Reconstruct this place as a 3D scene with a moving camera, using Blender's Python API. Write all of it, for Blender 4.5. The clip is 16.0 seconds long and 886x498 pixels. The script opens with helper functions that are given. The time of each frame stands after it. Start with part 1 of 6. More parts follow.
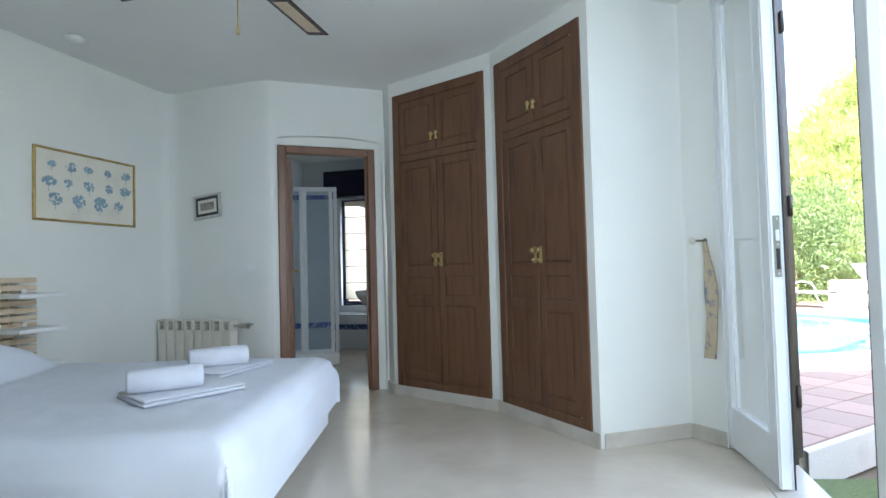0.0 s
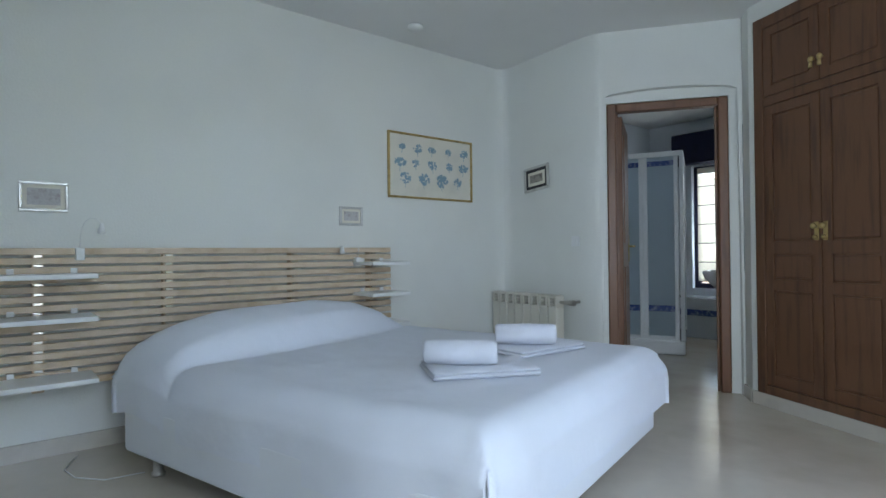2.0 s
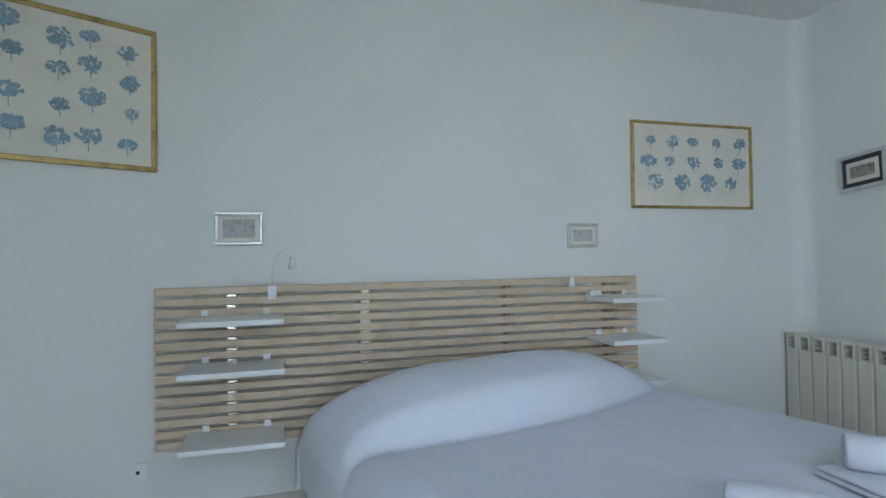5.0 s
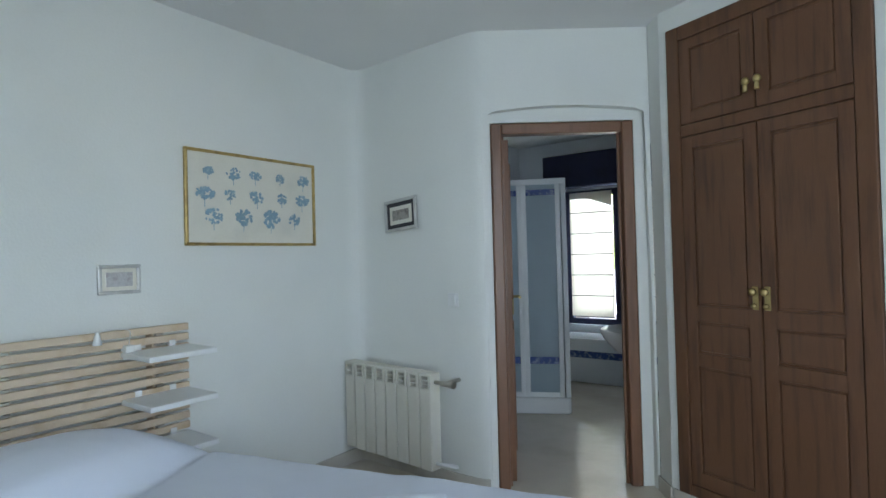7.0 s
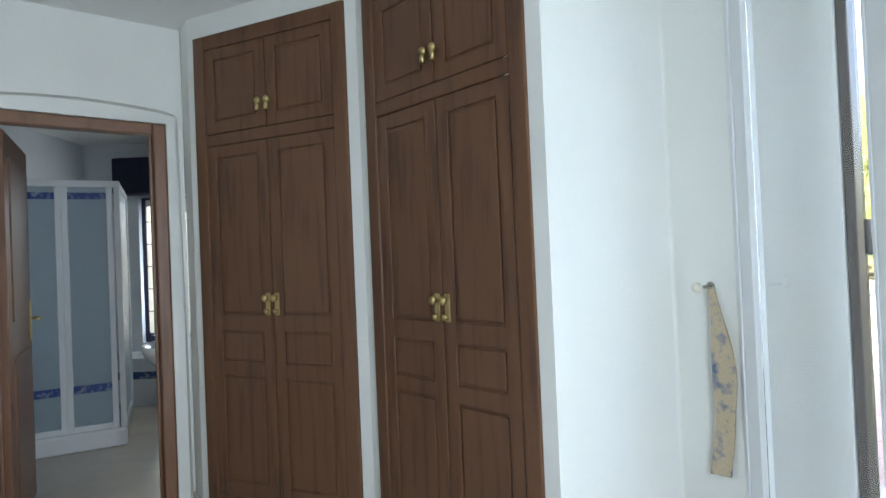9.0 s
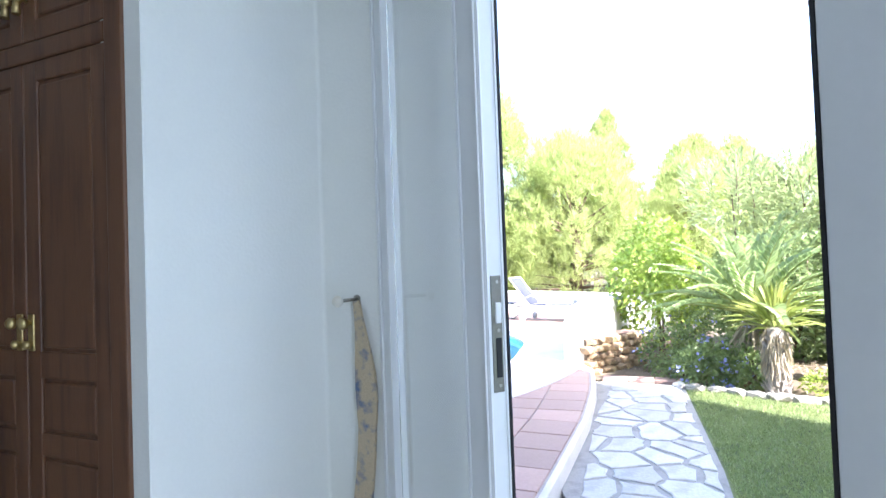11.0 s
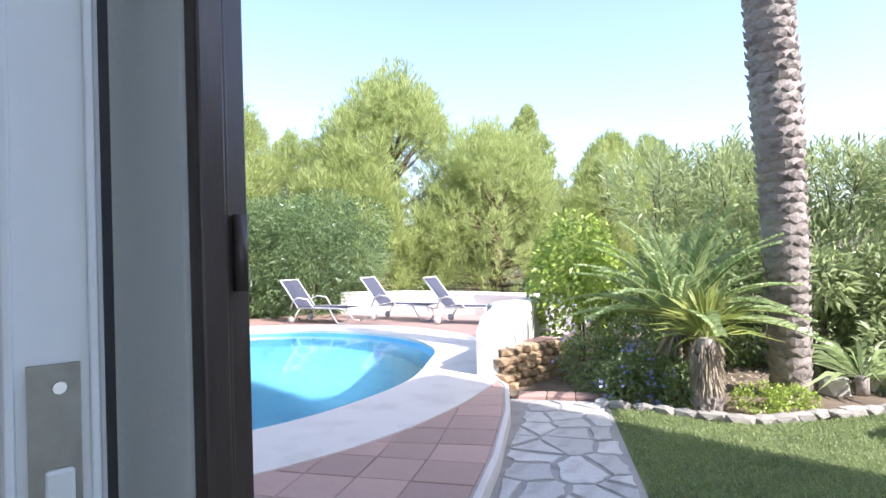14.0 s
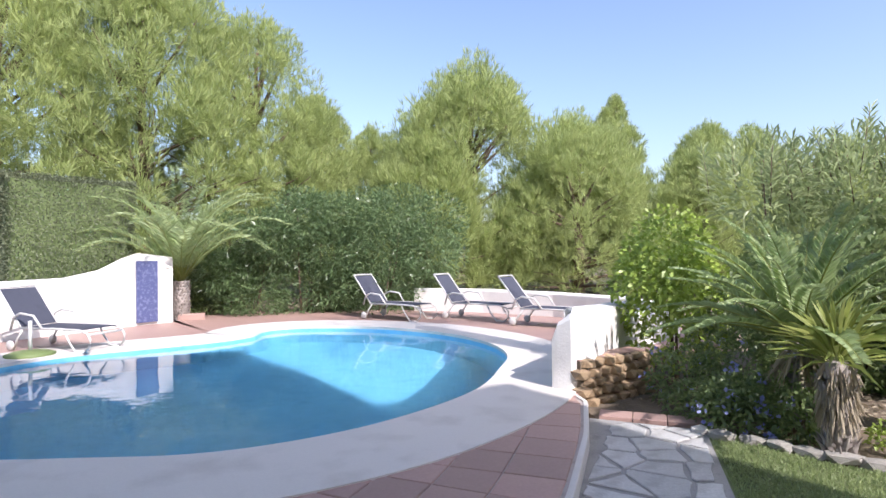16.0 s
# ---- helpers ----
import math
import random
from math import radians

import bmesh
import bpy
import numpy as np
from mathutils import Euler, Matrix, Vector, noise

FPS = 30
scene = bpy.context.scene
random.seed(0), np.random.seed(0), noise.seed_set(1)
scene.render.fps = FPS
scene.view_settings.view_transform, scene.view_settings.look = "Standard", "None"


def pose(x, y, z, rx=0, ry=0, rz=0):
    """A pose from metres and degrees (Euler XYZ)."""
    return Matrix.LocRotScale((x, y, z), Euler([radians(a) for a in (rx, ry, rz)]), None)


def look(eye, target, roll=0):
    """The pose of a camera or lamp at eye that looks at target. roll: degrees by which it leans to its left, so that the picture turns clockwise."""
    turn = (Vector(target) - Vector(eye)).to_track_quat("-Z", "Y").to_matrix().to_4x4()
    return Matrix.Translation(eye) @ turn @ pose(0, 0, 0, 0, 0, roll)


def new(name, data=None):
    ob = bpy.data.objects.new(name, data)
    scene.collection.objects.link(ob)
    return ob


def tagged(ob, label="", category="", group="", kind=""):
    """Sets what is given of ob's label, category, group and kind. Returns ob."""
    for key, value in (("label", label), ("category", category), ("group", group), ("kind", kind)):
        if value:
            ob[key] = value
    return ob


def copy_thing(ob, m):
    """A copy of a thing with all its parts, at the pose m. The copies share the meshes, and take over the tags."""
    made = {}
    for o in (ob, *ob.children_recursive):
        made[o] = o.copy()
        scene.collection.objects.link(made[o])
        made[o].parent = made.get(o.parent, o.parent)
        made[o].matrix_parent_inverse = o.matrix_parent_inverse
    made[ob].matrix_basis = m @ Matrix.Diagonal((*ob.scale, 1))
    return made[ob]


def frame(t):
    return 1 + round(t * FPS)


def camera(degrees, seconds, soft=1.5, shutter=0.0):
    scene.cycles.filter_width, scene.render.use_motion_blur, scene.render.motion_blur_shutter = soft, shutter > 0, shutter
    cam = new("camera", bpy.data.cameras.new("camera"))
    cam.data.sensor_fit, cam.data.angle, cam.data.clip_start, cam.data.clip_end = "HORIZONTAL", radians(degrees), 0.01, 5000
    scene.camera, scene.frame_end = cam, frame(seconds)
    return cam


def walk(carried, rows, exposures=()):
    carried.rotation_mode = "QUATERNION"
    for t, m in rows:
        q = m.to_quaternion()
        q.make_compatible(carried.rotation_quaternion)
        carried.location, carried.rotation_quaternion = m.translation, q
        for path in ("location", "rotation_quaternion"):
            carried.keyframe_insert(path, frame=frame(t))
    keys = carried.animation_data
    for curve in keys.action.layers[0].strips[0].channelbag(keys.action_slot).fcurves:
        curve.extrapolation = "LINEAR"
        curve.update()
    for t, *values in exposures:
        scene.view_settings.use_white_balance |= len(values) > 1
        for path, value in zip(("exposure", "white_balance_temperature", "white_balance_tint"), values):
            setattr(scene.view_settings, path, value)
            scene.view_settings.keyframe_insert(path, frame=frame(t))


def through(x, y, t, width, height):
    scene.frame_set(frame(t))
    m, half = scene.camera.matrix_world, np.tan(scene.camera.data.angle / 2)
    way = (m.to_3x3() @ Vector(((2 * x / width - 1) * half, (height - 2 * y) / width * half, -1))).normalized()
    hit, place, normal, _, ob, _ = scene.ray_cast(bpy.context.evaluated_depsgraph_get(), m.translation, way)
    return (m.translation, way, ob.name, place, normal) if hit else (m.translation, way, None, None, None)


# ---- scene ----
cam = camera(77.1, 16.0)
PATH = [
    (0, (1.143, 0.636, 1.057), (0.63, 2.568, 1.124), -1.5),
    (0.5, (1.142, 0.803, 1.079), (0.633, 2.736, 1.124), -1.5),
    (1, (1.088, 0.94, 1.081), (0.228, 2.745, 1.12), -1.3),
    (1.5, (1.06, 1.034, 1.004), (-0.237, 2.556, 1.05), -0.8),
    (2, (1.076, 1.151, 1.016), (-0.471, 2.419, 1.032), -0.6),
    (2.5, (0.966, 1.21, 0.957), (-0.709, 2.304, 0.977), -0.3),
    (3, (0.816, 1.25, 0.921), (-1.049, 1.972, 0.923), -0.0),
    (3.2, (0.718, 1.278, 0.94), (-1.193, 1.867, 0.939), -1.1),
    (5.3, (0.289, 1.63, 1.205), (-1.631, 2.19, 1.238), -0.8),
    (5.5, (0.263, 1.678, 1.223), (-1.625, 2.337, 1.263), -0.9),
    (6, (0.228, 1.769, 1.322), (-1.503, 2.771, 1.339), -1.1),
    (6.5, (0.238, 1.888, 1.365), (-1.226, 3.249, 1.381), -1.1),
    (7, (0.295, 1.97, 1.353), (-0.879, 3.589, 1.382), -1.5),
    (7.5, (0.414, 2.038, 1.328), (-0.346, 3.888, 1.368), -1.8),
    (8, (0.547, 2.082, 1.336), (0.126, 4.037, 1.368), -2.2),
    (8.5, (0.675, 2.119, 1.341), (0.478, 4.109, 1.364), -2.5),
    (9, (0.806, 2.147, 1.326), (0.818, 4.146, 1.351), -2.4),
    (9.5, (0.938, 2.162, 1.296), (1.18, 4.147, 1.331), -2.5),
    (10, (1.083, 2.189, 1.279), (1.573, 4.128, 1.327), -2.5),
    (12.3, (1.623, 2.531, 1.317), (2.485, 4.335, 1.352), -2.0),
    (12.5, (1.673, 2.595, 1.32), (2.543, 4.396, 1.355), -2.1),
    (13, (1.812, 2.769, 1.33), (2.686, 4.568, 1.361), -1.9),
    (13.5, (1.902, 2.907, 1.321), (2.808, 4.689, 1.351), -1.9),
    (14, (2.0, 3.042, 1.315), (3.008, 4.769, 1.343), -1.8),
    (14.5, (2.126, 3.199, 1.306), (3.178, 4.899, 1.337), -1.8),
    (15, (2.231, 3.333, 1.29), (3.284, 5.033, 1.326), -1.3),
    (15.5, (2.309, 3.41, 1.305), (3.259, 5.17, 1.335), -1.1),
    (16, (2.335, 3.475, 1.334), (3.084, 5.329, 1.353), -0.6),
]
EXPOSURES = [(0, 3.22, 6500, 12), (0.6, 3.12, 6400, 11), (1.0, 2.82, 6350, 12), (1.5, 2.74, 6350, 12), (2.5, 3.03, 6350, 13), (3.2, 3.02, 6350, 13), (5.3, 2.97, 6350, 13), (6.2, 2.95, 6350, 13),
             (7.0, 3.15, 6350, 11), (8.0, 3.4, 6850, 13), (8.5, 3.32, 6850, 13), (9.0, 3.34, 6600, 13), (9.5, 3.25, 6350, 12), (10.0, 3.12, 6000, 14), (12.3, 2.28, 6000, 17), (13.0, 1.92, 6050, 18),
             (14.0, 1.54, 6050, 19), (14.6, 1.33, 6050, 19), (15.4, 1.05, 6100, 20), (16.0, 0.84, 6100, 20)]
walk(cam, [(t, look(eye, target, roll)) for t, eye, target, roll in PATH], EXPOSURES)

# ---- light ----
SUN_FROM = Vector((0.25, -0.97, 0.92)).normalized()
world = bpy.data.worlds.new("sky")
scene.world = world
world.use_nodes = True
wn = world.node_tree
sky = wn.nodes.new("ShaderNodeTexSky")
sky.sky_type = "NISHITA"
sky.sun_disc = False
sky.sun_elevation = math.asin(SUN_FROM.z)
sky.sun_rotation = math.atan2(SUN_FROM.x, SUN_FROM.y)
sky.air_density, sky.dust_density, sky.ozone_density = 1.1, 2.4, 1.0
wn.links.new(sky.outputs[0], wn.nodes["Background"].inputs[0])
wn.nodes["Background"].inputs[1].default_value = 0.15
sun = new("sun", bpy.data.lights.new("sun", "SUN"))
sun.data.energy, sun.data.angle, sun.data.color = 3.6, radians(0.53), (1.0, 0.95, 0.87)
sun.matrix_world = look(SUN_FROM * 30, (0, 0, 0))

# area lamps added as sky fill, at unseen glazing and behind the bathroom blind
for nm, eye, to, w, h, e in (("fill_lamp_terrace_side", (1.88, 1.40, 1.38), (0.75, 3.8, 1.05), 1.15, 2.3, 6.2), ("fill_lamp_bathroom_window", (-1.81, 8.055, 1.32), (-1.85, 6.0, 1.2), 0.9, 1.3, 3.6)):
    lamp = new(nm, bpy.data.lights.new(nm, "AREA"))
    lamp.data.shape, lamp.data.size, lamp.data.size_y, lamp.data.energy, lamp.data.color = "RECTANGLE", w, h, e, (0.74, 0.88, 1.0)
    lamp.matrix_world = look(eye, to)

# ---- materials ----
def mat(name, base, rough=0.6, metal=0.0, vary=0.12, scale=4.0, fine=60.0, bump=0.1, second=None, stretch=(1, 1, 1), spec=0.5, coat=0.0, random_tint=0.0):
    """A surface with a large stain noise, a fine grain and a bump; second: colour that the large noise mixes in."""
    m = bpy.data.materials.new(name)
    m.use_nodes = True
    nt = m.node_tree
    b = nt.nodes["Principled BSDF"]
    b.inputs["Roughness"].default_value, b.inputs["Metallic"].default_value = rough, metal
    b.inputs["Specular IOR Level"].default_value, b.inputs["Coat Weight"].default_value = spec, coat
    tc, mp = nt.nodes.new("ShaderNodeTexCoord"), nt.nodes.new("ShaderNodeMapping")
    mp.inputs["Scale"].default_value = stretch
    nt.links.new(tc.outputs["Object"], mp.inputs[0])
    large, grain = nt.nodes.new("ShaderNodeTexNoise"), nt.nodes.new("ShaderNodeTexNoise")
    large.inputs["Scale"].default_value, large.inputs["Detail"].default_value = scale, 5
    grain.inputs["Scale"].default_value, grain.inputs["Detail"].default_value = fine, 3
    nt.links.new(mp.outputs[0], large.inputs["Vector"]), nt.links.new(mp.outputs[0], grain.inputs["Vector"])
    mix = nt.nodes.new("ShaderNodeMix")
    mix.data_type = "RGBA"
    dark = second or tuple(c * (1 - 2 * vary) for c in base)
    mix.inputs["A"].default_value, mix.inputs["B"].default_value = (*base, 1), (*dark, 1)
    ramp = nt.nodes.new("ShaderNodeMapRange")
    ramp.inputs["From Min"].default_value, ramp.inputs["From Max"].default_value = 0.5, 0.7
    nt.links.new(large.outputs["Fac"], ramp.inputs["Value"]), nt.links.new(ramp.outputs[0], mix.inputs["Factor"])
    hsv = nt.nodes.new("ShaderNodeHueSaturation")
    val = nt.nodes.new("ShaderNodeMapRange")
    val.inputs["To Min"].default_value, val.inputs["To Max"].default_value = 1 - vary, 1 + vary
    nt.links.new(grain.outputs["Fac"], val.inputs["Value"])
    last = val.outputs[0]
    if random_tint:
        info, r2, mul = nt.nodes.new("ShaderNodeObjectInfo"), nt.nodes.new("ShaderNodeMapRange"), nt.nodes.new("ShaderNodeMath")
        r2.inputs["To Min"].default_value, r2.inputs["To Max"].default_value = 1 - random_tint, 1 + random_tint
        mul.operation = "MULTIPLY"
        nt.links.new(info.outputs["Random"], r2.inputs["Value"]), nt.links.new(r2.outputs[0], mul.inputs[0]), nt.links.new(last, mul.inputs[1])
        last = mul.outputs[0]
    nt.links.new(last, hsv.inputs["Value"]), nt.links.new(mix.outputs["Result"], hsv.inputs["Color"])
    nt.links.new(hsv.outputs[0], b.inputs["Base Color"])
    if bump:
        bp = nt.nodes.new("ShaderNodeBump")
        bp.inputs["Strength"].default_value, bp.inputs["Distance"].default_value = bump, 0.01
        nt.links.new(grain.outputs["Fac"], bp.inputs["Height"]), nt.links.new(bp.outputs[0], b.inputs["Normal"])
    return m


def leaf_mat(name, base, second, rough=0.5, through=0.35):
    """Foliage: colour varies leaf by leaf and over the crown; some light passes through."""
    m = bpy.data.materials.new(name)
    m.use_nodes = True
    nt = m.node_tree
    b = nt.nodes["Principled BSDF"]
    geo, mix, noi = nt.nodes.new("ShaderNodeNewGeometry"), nt.nodes.new("ShaderNodeMix"), nt.nodes.new("ShaderNodeTexNoise")
    tc = nt.nodes.new("ShaderNodeTexCoord")
    noi.inputs["Scale"].default_value = 0.9
    nt.links.new(tc.outputs["Object"], noi.inputs["Vector"])
    add = nt.nodes.new("ShaderNodeMath")
    add.operation = "MULTIPLY_ADD"
    add.inputs[1].default_value = 0.6
    mr = nt.nodes.new("ShaderNodeMapRange")
    mr.inputs["From Min"].default_value, mr.inputs["From Max"].default_value = 0.3, 0.7
    mr.inputs["To Max"].default_value = 0.4
    nt.links.new(noi.outputs["Fac"], mr.inputs["Value"])
    nt.links.new(geo.outputs["Random Per Island"], add.inputs[0]), nt.links.new(mr.outputs[0], add.inputs[2])
    mix.data_type = "RGBA"
    mix.inputs["A"].default_value, mix.inputs["B"].default_value = (*base, 1), (*second, 1)
    nt.links.new(add.outputs[0], mix.inputs["Factor"]), nt.links.new(mix.outputs["Result"], b.inputs["Base Color"])
    b.inputs["Roughness"].default_value = rough
    tr, ms = nt.nodes.new("ShaderNodeBsdfTranslucent"), nt.nodes.new("ShaderNodeMixShader")
    nt.links.new(mix.outputs["Result"], tr.inputs[0])
    ms.inputs[0].default_value = through
    nt.links.new(b.outputs[0], ms.inputs[1]), nt.links.new(tr.outputs[0], ms.inputs[2])
    nt.links.new(ms.outputs[0], nt.nodes["Material Output"].inputs[0])
    return m


def glass_mat(name, tint=(1, 1, 1), rough=0.0, ior=1.45):
    m = bpy.data.materials.new(name)
    m.use_nodes = True
    b = m.node_tree.nodes["Principled BSDF"]
    b.inputs["Base Color"].default_value, b.inputs["Transmission Weight"].default_value = (*tint, 1), 1.0
    b.inputs["Roughness"].default_value, b.inputs["IOR"].default_value = rough, ior
    return m


M_PLASTER = mat("wall_plaster", (0.79, 0.80, 0.76), 0.75, vary=0.025, scale=1.2, fine=90, bump=0.12)
M_CEIL = mat("ceiling_plaster", (0.80, 0.80, 0.78), 0.8, vary=0.02, scale=1.0, fine=70, bump=0.1)
M_OUTWALL = mat("outdoor_plaster", (0.78, 0.76, 0.72), 0.85, vary=0.06, scale=1.5, fine=40, bump=0.4, second=(0.66, 0.64, 0.60))
M_MARBLE = mat("floor_marble", (0.61, 0.55, 0.46), 0.16, vary=0.06, scale=1.6, fine=9, bump=0.01, second=(0.52, 0.455, 0.37), coat=0.0)
M_SKIRT = mat("skirting_marble", (0.58, 0.54, 0.48), 0.2, vary=0.05, scale=4, fine=20, bump=0.02, second=(0.48, 0.44, 0.39))
M_WOOD = mat("cabinet_wood", (0.150, 0.068, 0.033), 0.42, vary=0.16, scale=3.0, fine=26, bump=0.06, second=(0.088, 0.041, 0.023), stretch=(9, 9, 0.7))
M_FRAMEWOOD = mat("door_frame_wood", (0.20, 0.095, 0.05), 0.38, vary=0.14, scale=3.0, fine=24, bump=0.05, second=(0.14, 0.065, 0.033), stretch=(9, 9, 0.7))
M_PALEWOOD = mat("pale_birch", (0.64, 0.51, 0.37), 0.5, vary=0.08, scale=2.0, fine=30, bump=0.05, second=(0.54, 0.40, 0.25), stretch=(6, 0.6, 6))
M_BRASS = mat("brass", (0.60, 0.47, 0.22), 0.42, 1.0, vary=0.12, scale=20, fine=120, bump=0.02)
M_GILT = mat("gilt_frame", (0.55, 0.40, 0.16), 0.35, 0.7, vary=0.2, scale=22, fine=90, bump=0.15)
M_LINEN = mat("white_linen", (0.74, 0.765, 0.81), 0.85, vary=0.02, scale=2.5, fine=320, bump=0.12)
M_COVER = mat("coverlet_cotton", (0.73, 0.76, 0.83), 0.85, vary=0.02, scale=2.5, fine=7, bump=0.6)
M_TOWEL = mat("white_towel", (0.77, 0.79, 0.86), 0.95, vary=0.04, scale=6, fine=420, bump=0.6)
M_WHITE = mat("white_paint", (0.80, 0.81, 0.80), 0.4, vary=0.02, scale=3, fine=60, bump=0.02)
M_ALU = mat("white_aluminium", (0.80, 0.82, 0.83), 0.3, vary=0.02, scale=3, fine=70, bump=0.01)
M_CREAM = mat("radiator_enamel", (0.72, 0.69, 0.60), 0.35, vary=0.03, scale=4, fine=60, bump=0.01)
M_STEEL = mat("brushed_steel", (0.62, 0.60, 0.56), 0.3, 1.0, vary=0.08, scale=10, fine=150, bump=0.03)
M_AGED = mat("aged_lock_steel", (0.30, 0.29, 0.25), 0.45, 0.7, vary=0.15, scale=20, fine=120, bump=0.05)
M_RUBBER = mat("black_rubber", (0.015, 0.015, 0.018), 0.6, vary=0.1, scale=8, fine=80, bump=0.05)
M_BROWN = mat("brown_lacquer", (0.075, 0.055, 0.048), 0.25, vary=0.15, scale=5, fine=60, bump=0.04, stretch=(4, 4, 0.6))
M_NAVY = mat("navy_fabric", (0.014, 0.018, 0.055), 0.8, vary=0.15, scale=6, fine=200, bump=0.2)
M_BLIND = mat("blind_fabric", (0.80, 0.76, 0.68), 0.9, vary=0.04, scale=4, fine=200, bump=0.1)
M_TILE_WHITE = mat("bath_tile", (0.74, 0.77, 0.80), 0.15, vary=0.02, scale=3, fine=30, bump=0.01)
M_TILE_BLUE = mat("blue_band_tile", (0.06, 0.10, 0.28), 0.2, vary=0.3, scale=24, fine=70, bump=0.02, second=(0.45, 0.50, 0.62))
M_CERAMIC = mat("white_ceramic", (0.82, 0.83, 0.84), 0.08, vary=0.01, scale=3, fine=20, bump=0.0, coat=0.4)
M_PAPER = mat("print_paper", (0.78, 0.75, 0.65), 0.7, vary=0.04, scale=5, fine=90, bump=0.02)
M_PRINT = mat("blue_print", (0.26, 0.39, 0.47), 0.8, vary=0.3, scale=40, fine=150, bump=0.0, second=(0.36, 0.48, 0.52))
M_MAT_DARK = mat("dark_passepartout", (0.05, 0.05, 0.055), 0.8, vary=0.1, scale=8, fine=100, bump=0.02)
M_ENGRAVE = mat("engraving", (0.34, 0.31, 0.27), 0.7, vary=0.3, scale=30, fine=110, bump=0.0, second=(0.16, 0.14, 0.12))
M_ENGRAVE2 = mat("pale_engraving", (0.50, 0.49, 0.48), 0.7, vary=0.25, scale=26, fine=110, bump=0.0, second=(0.30, 0.24, 0.24))
M_SILVER = mat("silver_frame", (0.62, 0.62, 0.60), 0.35, 0.4, vary=0.08, scale=12, fine=90, bump=0.03)
M_TIE = mat("tieback_fabric", (0.50, 0.41, 0.28), 0.9, vary=0.2, scale=24, fine=160, bump=0.2, second=(0.10, 0.15, 0.26))
nt = M_BLIND.node_tree
tr, ms = nt.nodes.new("ShaderNodeBsdfTranslucent"), nt.nodes.new("ShaderNodeMixShader")
tr.inputs[0].default_value, ms.inputs[0].default_value = (0.8, 0.76, 0.68, 1), 0.5
nt.links.new(nt.nodes["Principled BSDF"].outputs[0], ms.inputs[1]), nt.links.new(tr.outputs[0], ms.inputs[2]), nt.links.new(ms.outputs[0], nt.nodes["Material Output"].inputs[0])
M_GLASS = glass_mat("clear_glass")
M_SHOWER = glass_mat("shower_glass", (0.46, 0.57, 0.64), 0.40)
M_SHOWER.node_tree.nodes["Principled BSDF"].inputs["Transmission Weight"].default_value = 0.5

M_TERRA = mat("terracotta", (0.39, 0.255, 0.215), 0.55, vary=0.12, scale=5, fine=50, bump=0.12, second=(0.38, 0.245, 0.21), random_tint=0.16)
M_GROUT = mat("terrace_grout", (0.46, 0.39, 0.35), 0.9, vary=0.1, scale=8, fine=60, bump=0.3)
M_COPING = mat("coping_stone", (0.66, 0.62, 0.57), 0.75, vary=0.06, scale=2.5, fine=70, bump=0.25, second=(0.57, 0.53, 0.48))
M_FLAG = mat("flagstone", (0.49, 0.485, 0.465), 0.75, vary=0.14, scale=7, fine=45, bump=0.5, second=(0.40, 0.39, 0.37), random_tint=0.14)
M_MORTAR = mat("path_mortar", (0.31, 0.30, 0.285), 0.9, vary=0.15, scale=6, fine=60, bump=0.4)
M_EARTH = mat("garden_earth", (0.17, 0.13, 0.09), 0.95, vary=0.3, scale=2.5, fine=30, bump=0.8, second=(0.10, 0.08, 0.055))
M_SOIL = mat("lawn_soil", (0.13, 0.16, 0.06), 0.95, vary=0.3, scale=2.5, fine=60, bump=0.6, second=(0.05, 0.07, 0.022))
M_GRASS = leaf_mat("grass_blades", (0.22, 0.29, 0.11), (0.33, 0.395, 0.175), 0.5, 0.35)
M_POOLTILE = mat("pool_lining", (0.15, 0.455, 0.65), 0.3, vary=0.12, scale=3, fine=9, bump=0.0, second=(0.12, 0.40, 0.60))
M_STONE = mat("edging_stone", (0.36, 0.34, 0.30), 0.85, vary=0.15, scale=5, fine=35, bump=0.7, second=(0.30, 0.28, 0.25), random_tint=0.15)
M_RUBBLE = mat("warm_rubble_stone", (0.42, 0.30, 0.18), 0.85, vary=0.2, scale=6, fine=35, bump=0.7, second=(0.28, 0.20, 0.13), random_tint=0.2)
M_BARK = mat("palm_bark", (0.34, 0.30, 0.27), 0.9, vary=0.2, scale=6, fine=40, bump=0.7, second=(0.20, 0.17, 0.15))
M_TRUNK = mat("pine_bark", (0.17, 0.12, 0.085), 0.95, vary=0.3, scale=6, fine=30, bump=0.8)
M_PINE = leaf_mat("pine_needles", (0.25, 0.32, 0.105), (0.53, 0.60, 0.24), 0.6, 0.5)
M_OLEANDER = leaf_mat("oleander_leaves", (0.085, 0.145, 0.06), (0.22, 0.31, 0.135), 0.3, 0.35)
M_PALELEAF = leaf_mat("pale_oleander_leaves", (0.25, 0.32, 0.14), (0.50, 0.57, 0.30), 0.32, 0.55)
M_BRIGHT = leaf_mat("bright_shrub_leaves", (0.27, 0.38, 0.06), (0.45, 0.56, 0.13), 0.4, 0.35)
M_DARKLEAF = leaf_mat("dark_shrub_leaves", (0.14, 0.20, 0.08), (0.34, 0.43, 0.18), 0.4, 0.5)
M_GREYHEDGE = leaf_mat("grey_hedge_leaves", (0.125, 0.15, 0.085), (0.23, 0.26, 0.15), 0.6, 0.2)
M_CYCAD = leaf_mat("palm_fronds", (0.28, 0.38, 0.16), (0.52, 0.61, 0.31), 0.3, 0.5)
